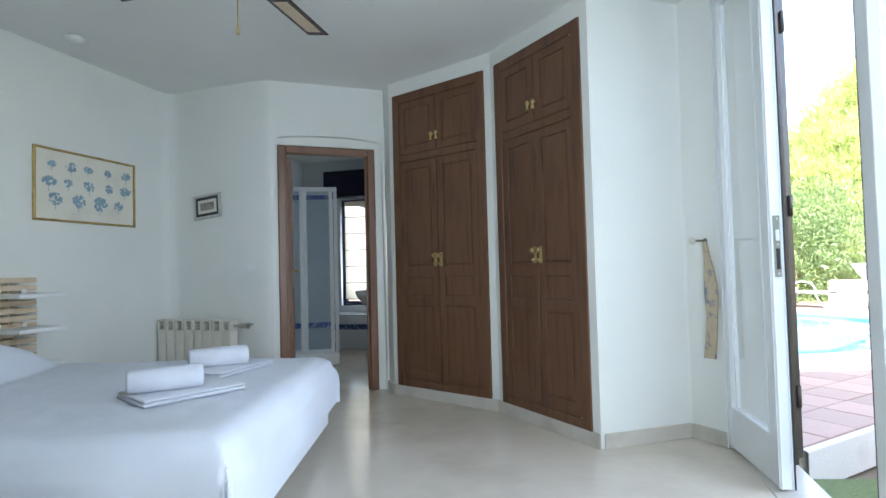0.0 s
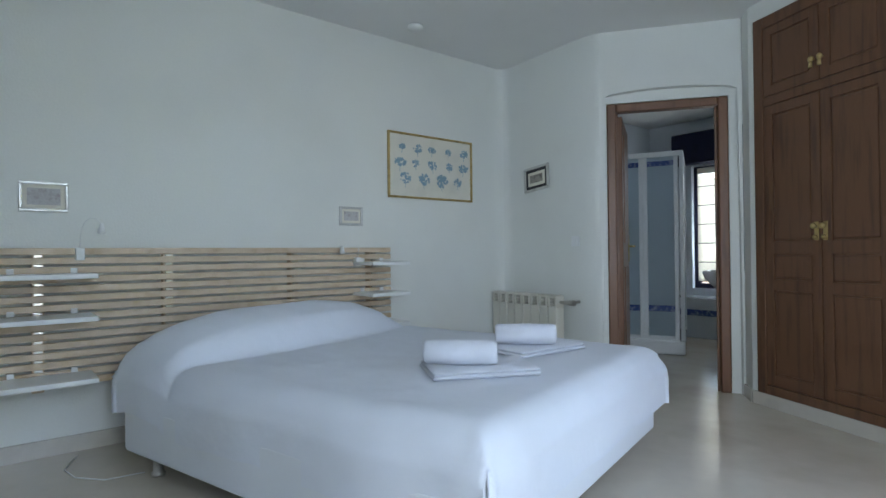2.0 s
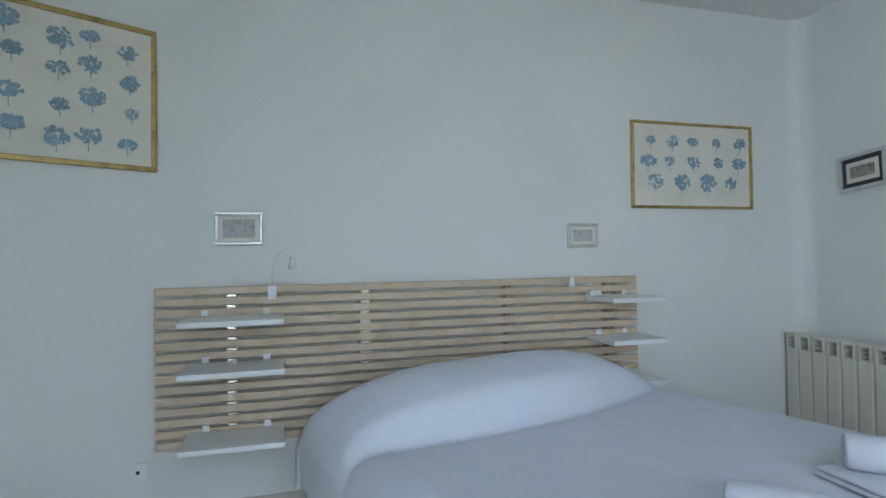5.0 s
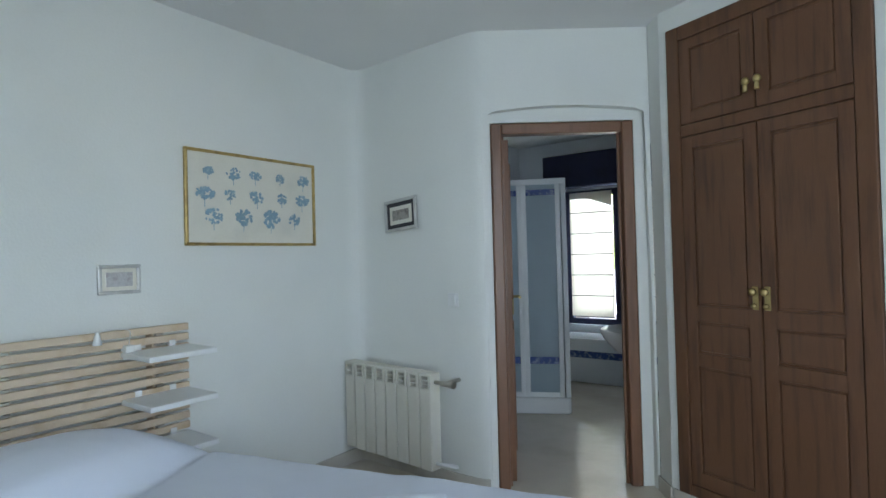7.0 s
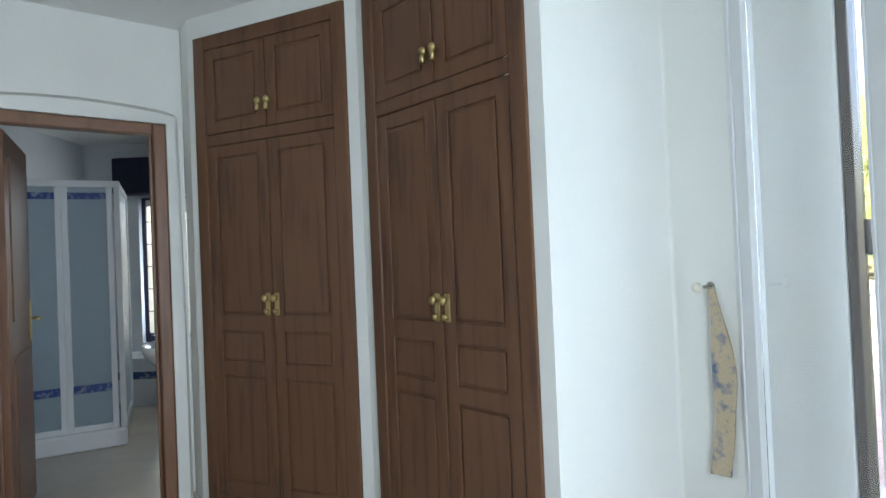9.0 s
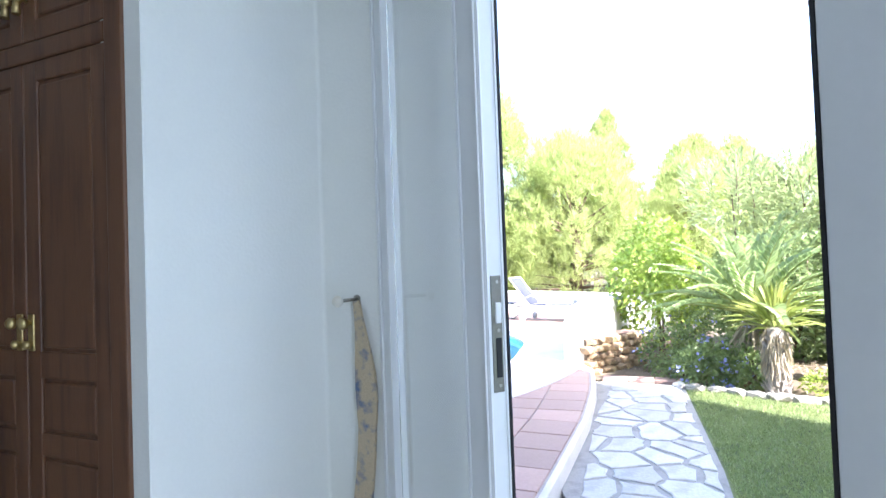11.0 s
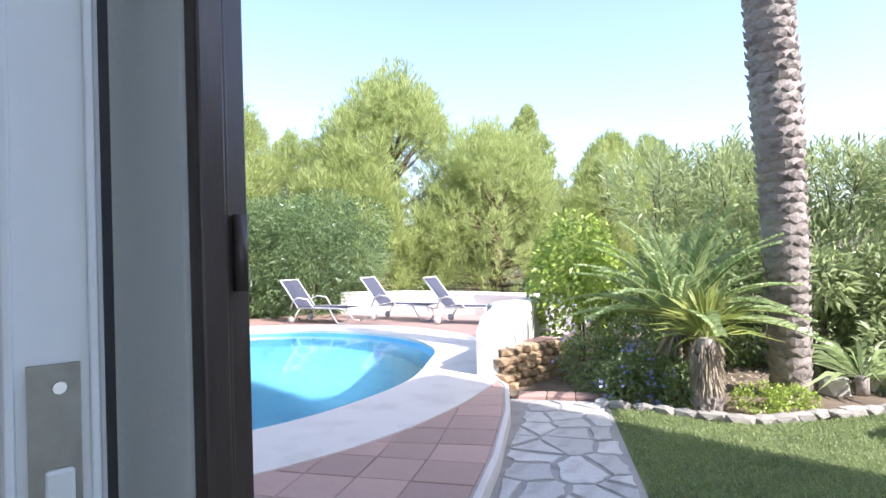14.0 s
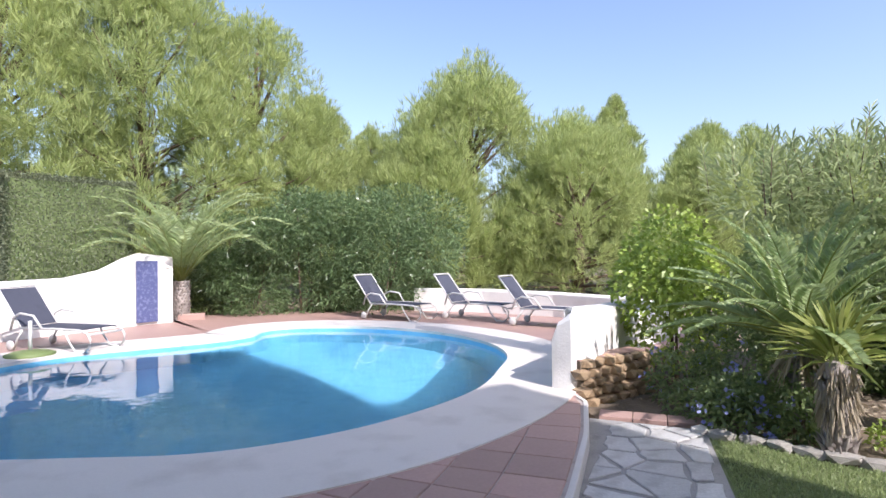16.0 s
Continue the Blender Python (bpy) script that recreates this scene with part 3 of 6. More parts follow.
# ---- built-in wardrobes ----
def wardrobe(m, w, label):
    w0 = thing("built_in_wardrobe", label, "wardrobe", m, "built-in wardrobes")
    z0, z1, fr = 0.083, 2.527, 0.075
    part("jamb", block(0.003, -0.012, z0, fr, 0.06, z1, 0.006), M_WOOD, w0)
    part("jamb", block(w - fr, -0.012, z0, w - 0.003, 0.06, z1, 0.006), M_WOOD, w0)
    part("top_rail", block(fr, -0.010, z1 - fr, w - fr, 0.06, z1, 0.006), M_WOOD, w0)
    part("bottom_rail", block(fr, -0.010, z0, w - fr, 0.06, z0 + 0.06, 0.006), M_WOOD, w0)
    part("middle_rail", block(fr, -0.008, 1.945, w - fr, 0.06, 2.005, 0.006), M_WOOD, w0)
    half = (w - 2 * fr) / 2

    def leaf(x, a, b, panels, knob, knob_z):
        d = part("door", block(x + 0.004, 0.004, a + 0.002, x + half - 0.004, 0.029, b - 0.002), M_WOOD, w0)
        e0, e1, s = x + 0.003, x + half - 0.003, 0.062
        part("stile", block(e0, -0.006, a, e0 + s, 0.03, b, 0.004), M_WOOD, d)
        part("stile", block(e1 - s, -0.006, a, e1, 0.03, b, 0.004), M_WOOD, d)
        zs = [a] + [z for p in panels for z in p] + [b]
        for r0, r1 in zip(zs[0::2], zs[1::2]):
            part("rail", block(e0 + s - 0.004, -0.0055, r0, e1 - s + 0.004, 0.03, r1, 0.004), M_WOOD, d)
        for p0, p1 in panels:
            part("panel", block(x + 0.070, -0.004, p0 + 0.010, x + half - 0.070, 0.02, p1 - 0.010, 0.007), M_WOOD, d)
        kx = x + (half - 0.028 if knob > 0 else 0.028)
        bm = bmesh.new()
        lathe(bm, [(0.006, 0.0), (0.007, 0.012), (0.017, 0.02), (0.019, 0.03), (0.012, 0.038), (0.002, 0.04)], 10, pose(kx, -0.008, knob_z + (0.03 if knob_z < 1.5 else 0), 90, 0, 0))
        if knob_z < 1.5:
            box(bm, kx - 0.014, -0.013, knob_z - 0.055, kx + 0.014, -0.006, knob_z + 0.055, None, 0.003)
            lathe(bm, [(0.004, 0.0), (0.012, 0.006), (0.013, 0.02), (0.003, 0.026)], 8, pose(kx, -0.010, knob_z - 0.035, 90, 0, 0))
        else:
            tube(bm, [(kx, -0.035, knob_z), (kx, -0.038, knob_z - 0.05)], [0.009, 0.012], 8)
        part("handle", bm, M_BRASS, d, "ornate brass handle")

    for k in (0, 1):
        x = fr + k * half
        leaf(x, 2.008, z1 - fr - 0.003, [(2.07, z1 - fr - 0.06)], 1 - 2 * k, 2.13)
        leaf(x, z0 + 0.063, 1.942, [(0.22, 0.76), (0.83, 0.99), (1.07, 1.88)], 1 - 2 * k, 1.125)
    part("back_panel", block(0.0, 0.05, z0, w, 0.065, z1), M_WOOD, w0)
    return w0


wardrobe(MC1 @ pose(0.235, 0, 0), 0.95, "tall dark brown panelled wardrobe with brass handles, closed")
wardrobe(MC2 @ pose(0.055, 0, 0), 0.895, "tall dark brown panelled wardrobe beside the pier, closed")

# ---- radiator ----
rad = thing("radiator", "cream enamelled aluminium radiator with eight sections on the wall", "radiator", MN @ pose(0.03, -0.085, 0) @ Matrix.Diagonal((1.23, 1, 1, 1)))
for k in range(8):
    x = k * 0.078
    sec = part("section", block(x + 0.003, -0.088, 0.13, x + 0.075, -0.002, 0.60, 0.008), M_CREAM, rad)
    bm = bmesh.new()
    box(bm, x + 0.003, -0.090, 0.668, x + 0.075, -0.002, 0.686, None, 0.005)
    box(bm, x + 0.003, -0.088, 0.60, x + 0.019, -0.004, 0.670)
    box(bm, x + 0.059, -0.088, 0.60, x + 0.075, -0.004, 0.670)
    for z in (0.620, 0.645):
        box(bm, x + 0.019, -0.086, z, x + 0.059, -0.070, z + 0.004)
    box(bm, x + 0.019, -0.010, 0.60, x + 0.059, -0.004, 0.670)
    part("grille", bm, M_CREAM, rad)
part("valve", tube(tube(bmesh.new(), [(0.62, -0.045, 0.635), (0.68, -0.045, 0.635), (0.68, 0.083, 0.635)], 0.012), [(0.66, -0.045, 0.635), (0.74, -0.05, 0.637)], [0.016, 0.022]), M_STEEL, rad, "brass and white thermostat valve")
part("drain", tube(bmesh.new(), [(0.62, -0.045, 0.17), (0.655, -0.045, 0.17), (0.655, 0.083, 0.12)], 0.011), M_WHITE, rad)
part("bracket", block(0.10, -0.004, 0.30, 0.13, 0.084, 0.58), M_CREAM, rad)
part("bracket", block(0.50, -0.004, 0.30, 0.53, 0.084, 0.58), M_CREAM, rad)


# ---- pictures ----
def picture(name, m, w, h, frame_w, m_frame, label, mount=None, art=None, depth=0.022):
    """A framed picture on a wall: local x along the wall, z up, the room to -y; its lower left corner at m."""
    p = thing(name, label, "picture", m)
    for q in ((0, 0, w, frame_w), (0, h - frame_w, w, h), (0, frame_w, frame_w, h - frame_w), (w - frame_w, frame_w, w, h - frame_w)):
        part("frame_bar", block(q[0], -depth, q[1], q[2], -0.001, q[3], 0.004), m_frame, p)
    part("mount", block(frame_w, -0.010, frame_w, w - frame_w, -0.003, h - frame_w), mount or M_PAPER, p)
    return p


def tree_print(bm, x, z, r, rng, kind):
    """A small flat tree figure of a print."""
    n = 54 if kind != 2 else 34
    for k in range(n):
        a = rng.uniform(0, math.tau)
        d = r * math.sqrt(rng.random())
        cx, cz, s = x + d * math.cos(a), z + d * math.sin(a) * (0.62 if kind == 0 else 0.8), r * rng.uniform(0.14, 0.27)
        vs = [bm.verts.new((cx + s * math.cos(b) * rng.uniform(0.6, 1.2), -0.0125 - 0.0001 * k, cz + s * math.sin(b) * rng.uniform(0.6, 1.2))) for b in [j * math.tau / 5 for j in range(5)]]
        bm.faces.new(vs)
    bm.faces.new([bm.verts.new((x + q, -0.0124, zz)) for q, zz in ((-0.0016, z - r * 0.4), (-0.002, z - r * 1.45), (0.002, z - r * 1.45), (0.0016, z - r * 0.4))])


WEST = pose(-2.42, 0, 0, 0, 0, 90)
rng = random.Random(4)
pic = picture("framed_print", WEST @ pose(3.48, 0, 1.445), 0.85, 0.505, 0.016, M_GILT, "gilt-framed botanical print of rows of blue trees", M_PAPER)
for row, (zz, xs) in enumerate(((0.395, (0.13, 0.28, 0.42, 0.59, 0.76)), (0.275, (0.11, 0.26, 0.43, 0.60, 0.75)), (0.155, (0.16, 0.34, 0.52, 0.69)))):
    for x in xs:
        bm = bmesh.new()
        tree_print(bm, x, zz, (0.038, 0.045, 0.052)[row] * rng.uniform(0.75, 1.15), rng, rng.randrange(3))
        part("tree_figure", bm, M_PRINT, pic)
pic2 = picture("framed_print", MW0 @ pose(LW0 - 1.055, -0.004, 1.575), 1.03, 0.625, 0.022, M_GILT, "large gilt-framed botanical print of scattered blue trees", M_PAPER)
for row in range(4):
    for k in range(7):
        bm = bmesh.new()
        tree_print(bm, 0.10 + k * 0.138 + rng.uniform(-0.022, 0.022), 0.115 + row * 0.135 + rng.uniform(-0.018, 0.018) + 0.03 * (k % 2), 0.041 * rng.uniform(0.65, 1.25), rng, rng.randrange(3))
        part("tree_figure", bm, M_PRINT, pic2)


def small_engraving(m, w, h, label, dark=False):
    p = picture("small_framed_picture", m, w, h, 0.016 if not dark else 0.02, M_SILVER, label, M_MAT_DARK if dark else M_PAPER)
    a = 0.045 if dark else 0.035
    if dark:
        part("inner_mount", block(a, -0.012, a, w - a, -0.009, h - a), M_PAPER, p)
        a += 0.025
    part("engraving", block(a, -0.015, a, w - a, -0.0115, h - a), M_ENGRAVE if dark else M_ENGRAVE2, p)
    return p


small_engraving(WEST @ pose(3.07, 0, 1.222), 0.185, 0.135, "small silver-framed engraving above the headboard")
small_engraving(WEST @ pose(1.27, 0, 1.25), 0.21, 0.155, "small silver-framed engraving above the bedside shelves")
small_engraving(MN @ pose(0.30, -0.012, 1.515, -3, -5, 0), 0.285, 0.205, "small silver-framed engraving with dark mount, hung crooked", True)

# ---- light switch ----
sw = thing("light_switch", "white square plastic light switch on the wall", "switch", MN @ pose(0.80, 0, 1.06))
part("plate", block(0, -0.008, 0, 0.08, -0.001, 0.08, 0.003), M_WHITE, sw)
part("rocker", block(0.02, -0.013, 0.015, 0.06, -0.007, 0.065, 0.002), M_WHITE, sw)

# ---- socket and cable by the bed ----
sk = thing("wall_socket", "white plastic wall socket low beside the headboard", "socket", pose(-2.375, 0.955, 0.27, 0, 0, 104))
part("plate", block(-0.04, -0.012, -0.04, 0.04, -0.001, 0.04, 0.003), M_WHITE, sk)
# raised black disc in place of the shade inside the socket's hole
part("hole_dark_disc", lathe(bmesh.new(), [(0.008, 0.0), (0.008, 0.004)], 12, pose(0, -0.012, 0, 90, 0, 0)), M_RUBBER, sk)
solid("cable", tube(bmesh.new(), [(-2.30, 1.50, 0.005), (-2.12, 1.43, 0.005), (-1.98, 1.46, 0.005), (-1.86, 1.56, 0.005), (-1.84, 1.72, 0.005)], 0.0028, 6), M_WHITE, "thin white cable lying on the marble floor", "cable")

# ---- headboard with shelves and reading lamps ----
hb = thing("headboard", "slatted pale wooden headboard fixed to the wall", "headboard", WEST)
for k in range(15):
    z = 0.36 + k * 0.0478
    part("slat", block(1.03, -0.083, z, 3.45, -0.062, z + 0.034, 0.004), M_PALEWOOD, hb)
for y in (1.32, 1.92, 2.68, 3.28):
    part("batten", block(y, -0.062, 0.34, y + 0.05, -0.002, 1.05), M_PALEWOOD, hb)
    for k in range(14):
        part("clip", block(y + 0.008, -0.085, 0.396 + k * 0.0478, y + 0.042, -0.060, 0.406 + k * 0.0478), M_STEEL, hb)


def bedside_shelf(y0, y1, z, label):
    s = thing("bedside_shelf", label, "shelf", WEST @ pose(y0, -0.085, z), "bedside shelves")
    part("board", block(0, -0.26, 0, y1 - y0, 0.0, 0.024, 0.004), M_WHITE, s)
    part("hook", block(0.06, -0.003, 0.02, 0.09, 0.030, 0.05, 0.002), M_WHITE, s)
    part("hook", block(y1 - y0 - 0.09, -0.003, 0.02, y1 - y0 - 0.06, 0.030, 0.05, 0.002), M_WHITE, s)


for z in (0.405, 0.705, 0.912):
    bedside_shelf(1.16, 1.57, z, "white bedside shelf hooked on the headboard")
for z in (0.52, 0.73, 0.94):
    bedside_shelf(3.13, 3.44, z, "white bedside shelf hooked on the headboard")


def reading_lamp(y, z, hang, label):
    p = thing("reading_lamp", label, "lamp", WEST @ pose(y, -0.085, z))
    part("clamp", block(-0.02, -0.03, -0.06, 0.02, 0.02, 0.005, 0.004), M_WHITE, p)
    neck = [(0, -0.01, 0), (0.0, -0.03, 0.06)] + [(hang * 0.10 * (1 - math.cos(a)), -0.03 - 0.02 * a, 0.06 + (0.10 if hang > 0 else 0.03) * math.sin(a)) for a in (0.4, 0.9, 1.4, 1.9, 2.4)]
    part("neck", tube(bmesh.new(), neck, 0.002), M_WHITE, p)
    e = Vector(neck[-1])
    part("shade", lathe(bmesh.new(), [(0.007, 0.055), (0.011, 0.04), (0.019, 0.0), (0.017, 0.0), (0.007, 0.038)], 14, Matrix.Translation(e - Vector((0, 0, 0.05)))), M_WHITE, p)


reading_lamp(1.52, 1.06, 0.5, "small white gooseneck reading lamp clipped to the headboard")
reading_lamp(3.16, 0.99, -0.9, "small white gooseneck reading lamp clipped to the headboard")

# ---- bed ----
BED = pose(-1.98, 1.645, 0, 0, 0, 15)
bed = thing("bed", "double bed made with a plain white coverlet over the pillow", "bed", BED)
part("base", block(0.07, -0.02, 0.105, 2.03, 1.69, 0.34, 0.02, None, 3), M_LINEN, bed, "white upholstered bed base")
for x in (0.23, 1.88):
    for y in (0.06, 1.58):
        part("leg", lathe(bmesh.new(), [(0.03, 0.0), (0.03, 0.015), (0.022, 0.02), (0.022, 0.12)], 12, pose(x, y, 0)), M_STEEL, bed, "round steel leg")


def coverlet():
    """Cloth over mattress and pillow: a height field that falls down at the sides and the foot."""
    bm = bmesh.new()
    nx, ny = 150, 110
    L, W, r = 2.05, 1.70, 0.085
    rows = []
    for i in range(nx + 1):
        row = []
        u = -0.30 + (L + 0.60) * i / nx
        for j in range(ny + 1):
            v = -0.30 + (W + 0.60) * j / ny
            x, y = min(max(u, 0), L), min(max(v, 0), W)
            ox, oy = u - x, v - y
            over = math.hypot(ox, oy)
            fold = 0.47 + 0.05 * math.sin(y * 2.1 + 0.4) - 0.10 * (y - 0.85) ** 2
            px = (1 / (1 + math.exp((x - fold) / 0.013))) * (0.50 + 0.50 * math.sin(min(1, max(0, (x + 0.12) / (fold + 0.12))) * 2.75))
            py = 1 - max(0, abs(y - 0.80) / 0.86) ** 3.2
            hump = 0.20 * px * max(0, py)
            z = 0.535 + hump * 1.02 + 0.008 * noise.noise((x * 3, y * 3, 0.3)) + 0.004 * noise.noise((x * 11, y * 8, 1.1))
            z += 0.006 * math.sin(9 * x - 14 * y + 3 * noise.noise((x * 4, y * 4, 5))) * px * max(0, y - 0.7) - 0.016 * math.exp(-((x - fold - 0.045) / 0.018) ** 2)
            z += 0.006 * abs(noise.noise((x * 2.2 + 3, y * 5.5, 2.2))) * (x > fold)
            edge = min(x, L - x, y, W - y)
            z -= 0.045 * max(0, 1 - edge / 0.09) ** 2
            if over > 1e-6:
                fall = min(over, 0.30)
                k = min(1.0, fall / r)
                out = 0.025 * k + 0.006 * math.sin((x + y) * 9) * k + 0.016 * (abs(ox) > 1e-6 and abs(oy) > 1e-6) * math.sin(math.atan2(abs(oy), abs(ox)) * 9) * k + 0.012 * noise.noise((x * 4, y * 4, 7)) * k
                dx, dy = ox / over, oy / over
                x, y = x + dx * out, y + dy * out
                z -= fall * (0.80 + 0.05 * noise.noise((x * 2.5, y * 2.5, 9))) + 0.01
            row.append(bm.verts.new((x, y, z)))
        rows.append(row)
    for i in range(nx):
        for j in range(ny):
            bm.faces.new((rows[i][j], rows[i + 1][j], rows[i + 1][j + 1], rows[i][j + 1])).smooth = True
    return bm


part("coverlet", coverlet(), M_COVER, bed, "plain white coverlet, slightly creased")
part("mattress", block(0.03, 0.03, 0.35, 2.01, 1.67, 0.51, 0.04, None, 3), M_LINEN, bed)


# ---- towels on the bed ----
def folded_towel(m):
    t = thing("folded_towel", "white terry towel folded flat on the bed", "towel", m, "folded towels")
    for k, (a, b) in enumerate(((0.0, 0.014), (0.015, 0.029))):
        bm = block(0.004 * k, 0.005 * k, a, 0.43, 0.30 - 0.01 * k, b, 0.008, None, 3)
        part("fold", bm, M_TOWEL, t, smooth=True)
    return t


def rolled_towel(m):
    bm = lathe(bmesh.new(), [(0.015, 0.008), (0.040, 0.0), (0.048, 0.010), (0.051, 0.14), (0.050, 0.27), (0.046, 0.288), (0.040, 0.294), (0.015, 0.286)], 22, pose(0, 0, 0, 0, 90, 0))
    return solid("rolled_towel", bm, M_TOWEL, "white terry towel rolled up on a folded towel", "towel", group="rolled towels", m=m, smooth=True)


folded_towel(pose(-0.55, 2.43, 0.540, 0, 0, 63))
rolled_towel(pose(-0.72, 2.52, 0.619, 0, 0, 44))
folded_towel(pose(-0.63, 3.00, 0.540, 0, 0, 86))
rolled_towel(pose(-0.88, 3.08, 0.619, 0, 0, 44))

# ---- ceiling fan and smoke detector ----
fan = thing("ceiling_fan", "ceiling fan with brown blades and cane inlays, at rest", "ceiling fan", pose(-0.31, 2.78, -0.08, 0, 0, 91))
part("rod", tube(bmesh.new(), [(0, 0, CEIL + 0.09), (0, 0, 2.55)], 0.014), M_BRASS, fan)
part("motor", lathe(bmesh.new(), [(0.04, 2.56), (0.10, 2.54), (0.11, 2.48), (0.08, 2.44), (0.03, 2.42)], 20), M_BRASS, fan, "brass motor housing")
for k in range(4):
    m = pose(0, 0, 2.49, 0, 0, 90 * k) @ pose(0, 0, 0, 8, 0, 0)
    bl = part("blade", block(0.16, -0.065, -0.004, 0.72, 0.065, 0.004, 0.003, m), M_BROWN, fan)
    part("cane_inlay", block(0.30, -0.04, -0.006, 0.67, 0.04, -0.0042, 0.0, m), M_PALEWOOD, bl, "pale cane inlay")
    part("blade_iron", block(0.08, -0.02, -0.012, 0.20, 0.02, -0.004, 0.002, m), M_BRASS, fan)
part("pull_chain", tube(bmesh.new(), [(0.03, 0.06, 2.43), (0.03, 0.06, 2.27), (0.03, 0.06, 2.22)], [0.003, 0.003, 0.009], 6), M_BRASS, fan)
solid("smoke_detector", lathe(bmesh.new(), [(0.055, CEIL - 0.001), (0.055, CEIL - 0.02), (0.04, CEIL - 0.035), (0.012, CEIL - 0.04)], 20, pose(-2.1, 3.52, 0)), M_WHITE,
      "small round white detector on the ceiling", "detector")

# ---- terrace door ----
EDGE = (1.945, 3.47)
ML, LL = along(J, EDGE)


def glazed_leaf(name, m, w, label, lock):
    d = thing(name, label, "door", m, kind="structure")
    z1 = 2.59
    part("stile", block(0.0, -0.01, 0.02, 0.055, 0.045, z1, 0.004), M_ALU, d)
    part("stile", block(w - 0.095, -0.01, 0.02, w, 0.052, z1, 0.004), M_ALU, d)
    part("top_rail", block(0.055, -0.008, z1 - 0.09, w - 0.095, 0.043, z1, 0.003), M_ALU, d)
    part("bottom_rail", block(0.055, -0.008, 0.02, w - 0.095, 0.043, 0.24, 0.003), M_ALU, d)
    for x in (0.055, w - 0.105):
        part("glazing_bead", block(x, -0.013, 0.24, x + 0.01, -0.006, z1 - 0.09, 0.002), M_ALU, d)
    pane = part("pane", block(0.06, 0.014, 0.245, w - 0.10, 0.020, z1 - 0.095), M_GLASS, d)
    pane.visible_shadow = False
    part("seal", block(w, 0.046, 0.02, w + 0.006, 0.0515, z1), M_RUBBER, d)
    part("edge_rib", block(w - 0.014, -0.0145, 0.02, w - 0.006, -0.009, z1, 0.002), M_ALU, d)
    part("edge_rib", block(w - 0.001, -0.008, 0.02, w + 0.004, -0.002, z1, 0.0015), M_ALU, d)
    part("edge_rib", block(w - 0.001, 0.037, 0.02, w + 0.004, 0.043, z1, 0.0015), M_ALU, d)
    if lock:
        lk = part("lock_plate", block(w, 0.004, 0.975, w + 0.004, 0.032, 1.255), M_AGED, d, "steel lock plate")
        part("latch_bolt", block(w + 0.003, 0.012, 1.14, w + 0.009, 0.028, 1.19, 0.002), M_WHITE, lk)
        # black strip on the plate stands in for the slot's shaded depth
        part("slot_dark_strip", block(w + 0.003, 0.012, 1.01, w + 0.0055, 0.028, 1.105), M_RUBBER, lk)
        for z in (0.99, 1.123, 1.24):
            part("screw", lathe(bmesh.new(), [(0.005, 0), (0.004, 0.002)], 8, pose(w + 0.003, 0.021, z, 0, 90, 0)), M_STEEL, lk)
    return d


glazed_leaf("door_2", ML, LL, "white aluminium glazed terrace door leaf with a lock", True)
MR, LR = along((2.01, 2.70), (1.98, 2.12))
glazed_leaf("door_3", MR @ pose(LR, 0.035, 0, 0, 0, 180), LR, "white aluminium glazed terrace door leaf, folded aside", False)
tframe = thing("door_frame_2", "white aluminium frame of the terrace door", "door frame", ML, kind="structure")
part("post", block(-0.045, -0.014, 0, -0.003, 0.03, 2.60, 0.004), M_ALU, tframe)
part("bead", block(-0.003, -0.018, 0, 0.004, -0.010, 2.60, 0.002), M_ALU, tframe)
solid("threshold", block(1.90, -0.6, -0.05, 2.13, 4.0, 0.004, 0.004), M_SKIRT, "polished beige marble door sill", "sill", "structure")

# unseen glazing, added so that more daylight enters the bedroom
glazed = thing("window_2", "unseen white-framed glazing added to let daylight into the bedroom", "window", pose(1.98, -0.6, 0), kind="structure")
for y in (0.0, 0.84, 1.72, 2.56):
    part("stile", block(0, y, 0.004, 0.05, y + 0.06, 2.60, 0.003), M_ALU, glazed)
for y in (0.06, 0.90, 1.78):
    part("rail", block(0, y, 0.004, 0.05, y + 0.78, 0.20, 0.003), M_ALU, glazed)
    pane = part("pane", block(0.02, y, 0.20, 0.026, y + 0.78, 2.60), M_GLASS, glazed)
    pane.visible_shadow = False

# shutters outside, folded back
sf = thing("shutter_frame", "dark brown lacquered wooden shutter frame at the outer jamb", "shutter frame", pose(2.088, 3.872, 0, 0, 0, 25), kind="structure")
part("post", block(0, -0.02, 0, 0.042, 0.012, 2.64, 0.005), M_BROWN, sf)
part("moulding", block(0.042, -0.012, 0, 0.052, 0.012, 2.64, 0.004), M_BROWN, sf)
sh = thing("shutter", "dark brown lacquered louvred shutter folded open against the wall", "shutter", pose(2.168, 3.905, 0, 0, 0, 122))
part("stile", block(0, 0.0, 0.03, 0.07, 0.038, 2.62, 0.004), M_BROWN, sh)
part("stile", block(0.43, 0.0, 0.03, 0.50, 0.038, 2.62, 0.004), M_BROWN, sh)
for z in (0.03, 1.25, 2.53):
    part("rail", block(0.07, 0.002, z, 0.43, 0.036, z + 0.09, 0.003), M_BROWN, sh)
for k in range(46):
    z = 0.14 + k * 0.0515
    if not 1.2 < z < 1.35:
        part("louvre", block(0.07, -0.016, -0.003, 0.43, 0.016, 0.003, 0.0, pose(0, 0.019, z, -38, 0, 0)), M_BROWN, sh)
for z in (0.35, 1.33, 2.3):
    part("hinge", tube(bmesh.new(), [(-0.012, 0.026, z - 0.055), (-0.012, 0.026, z + 0.055)], 0.011), M_BROWN, sh, "dark painted hinge")

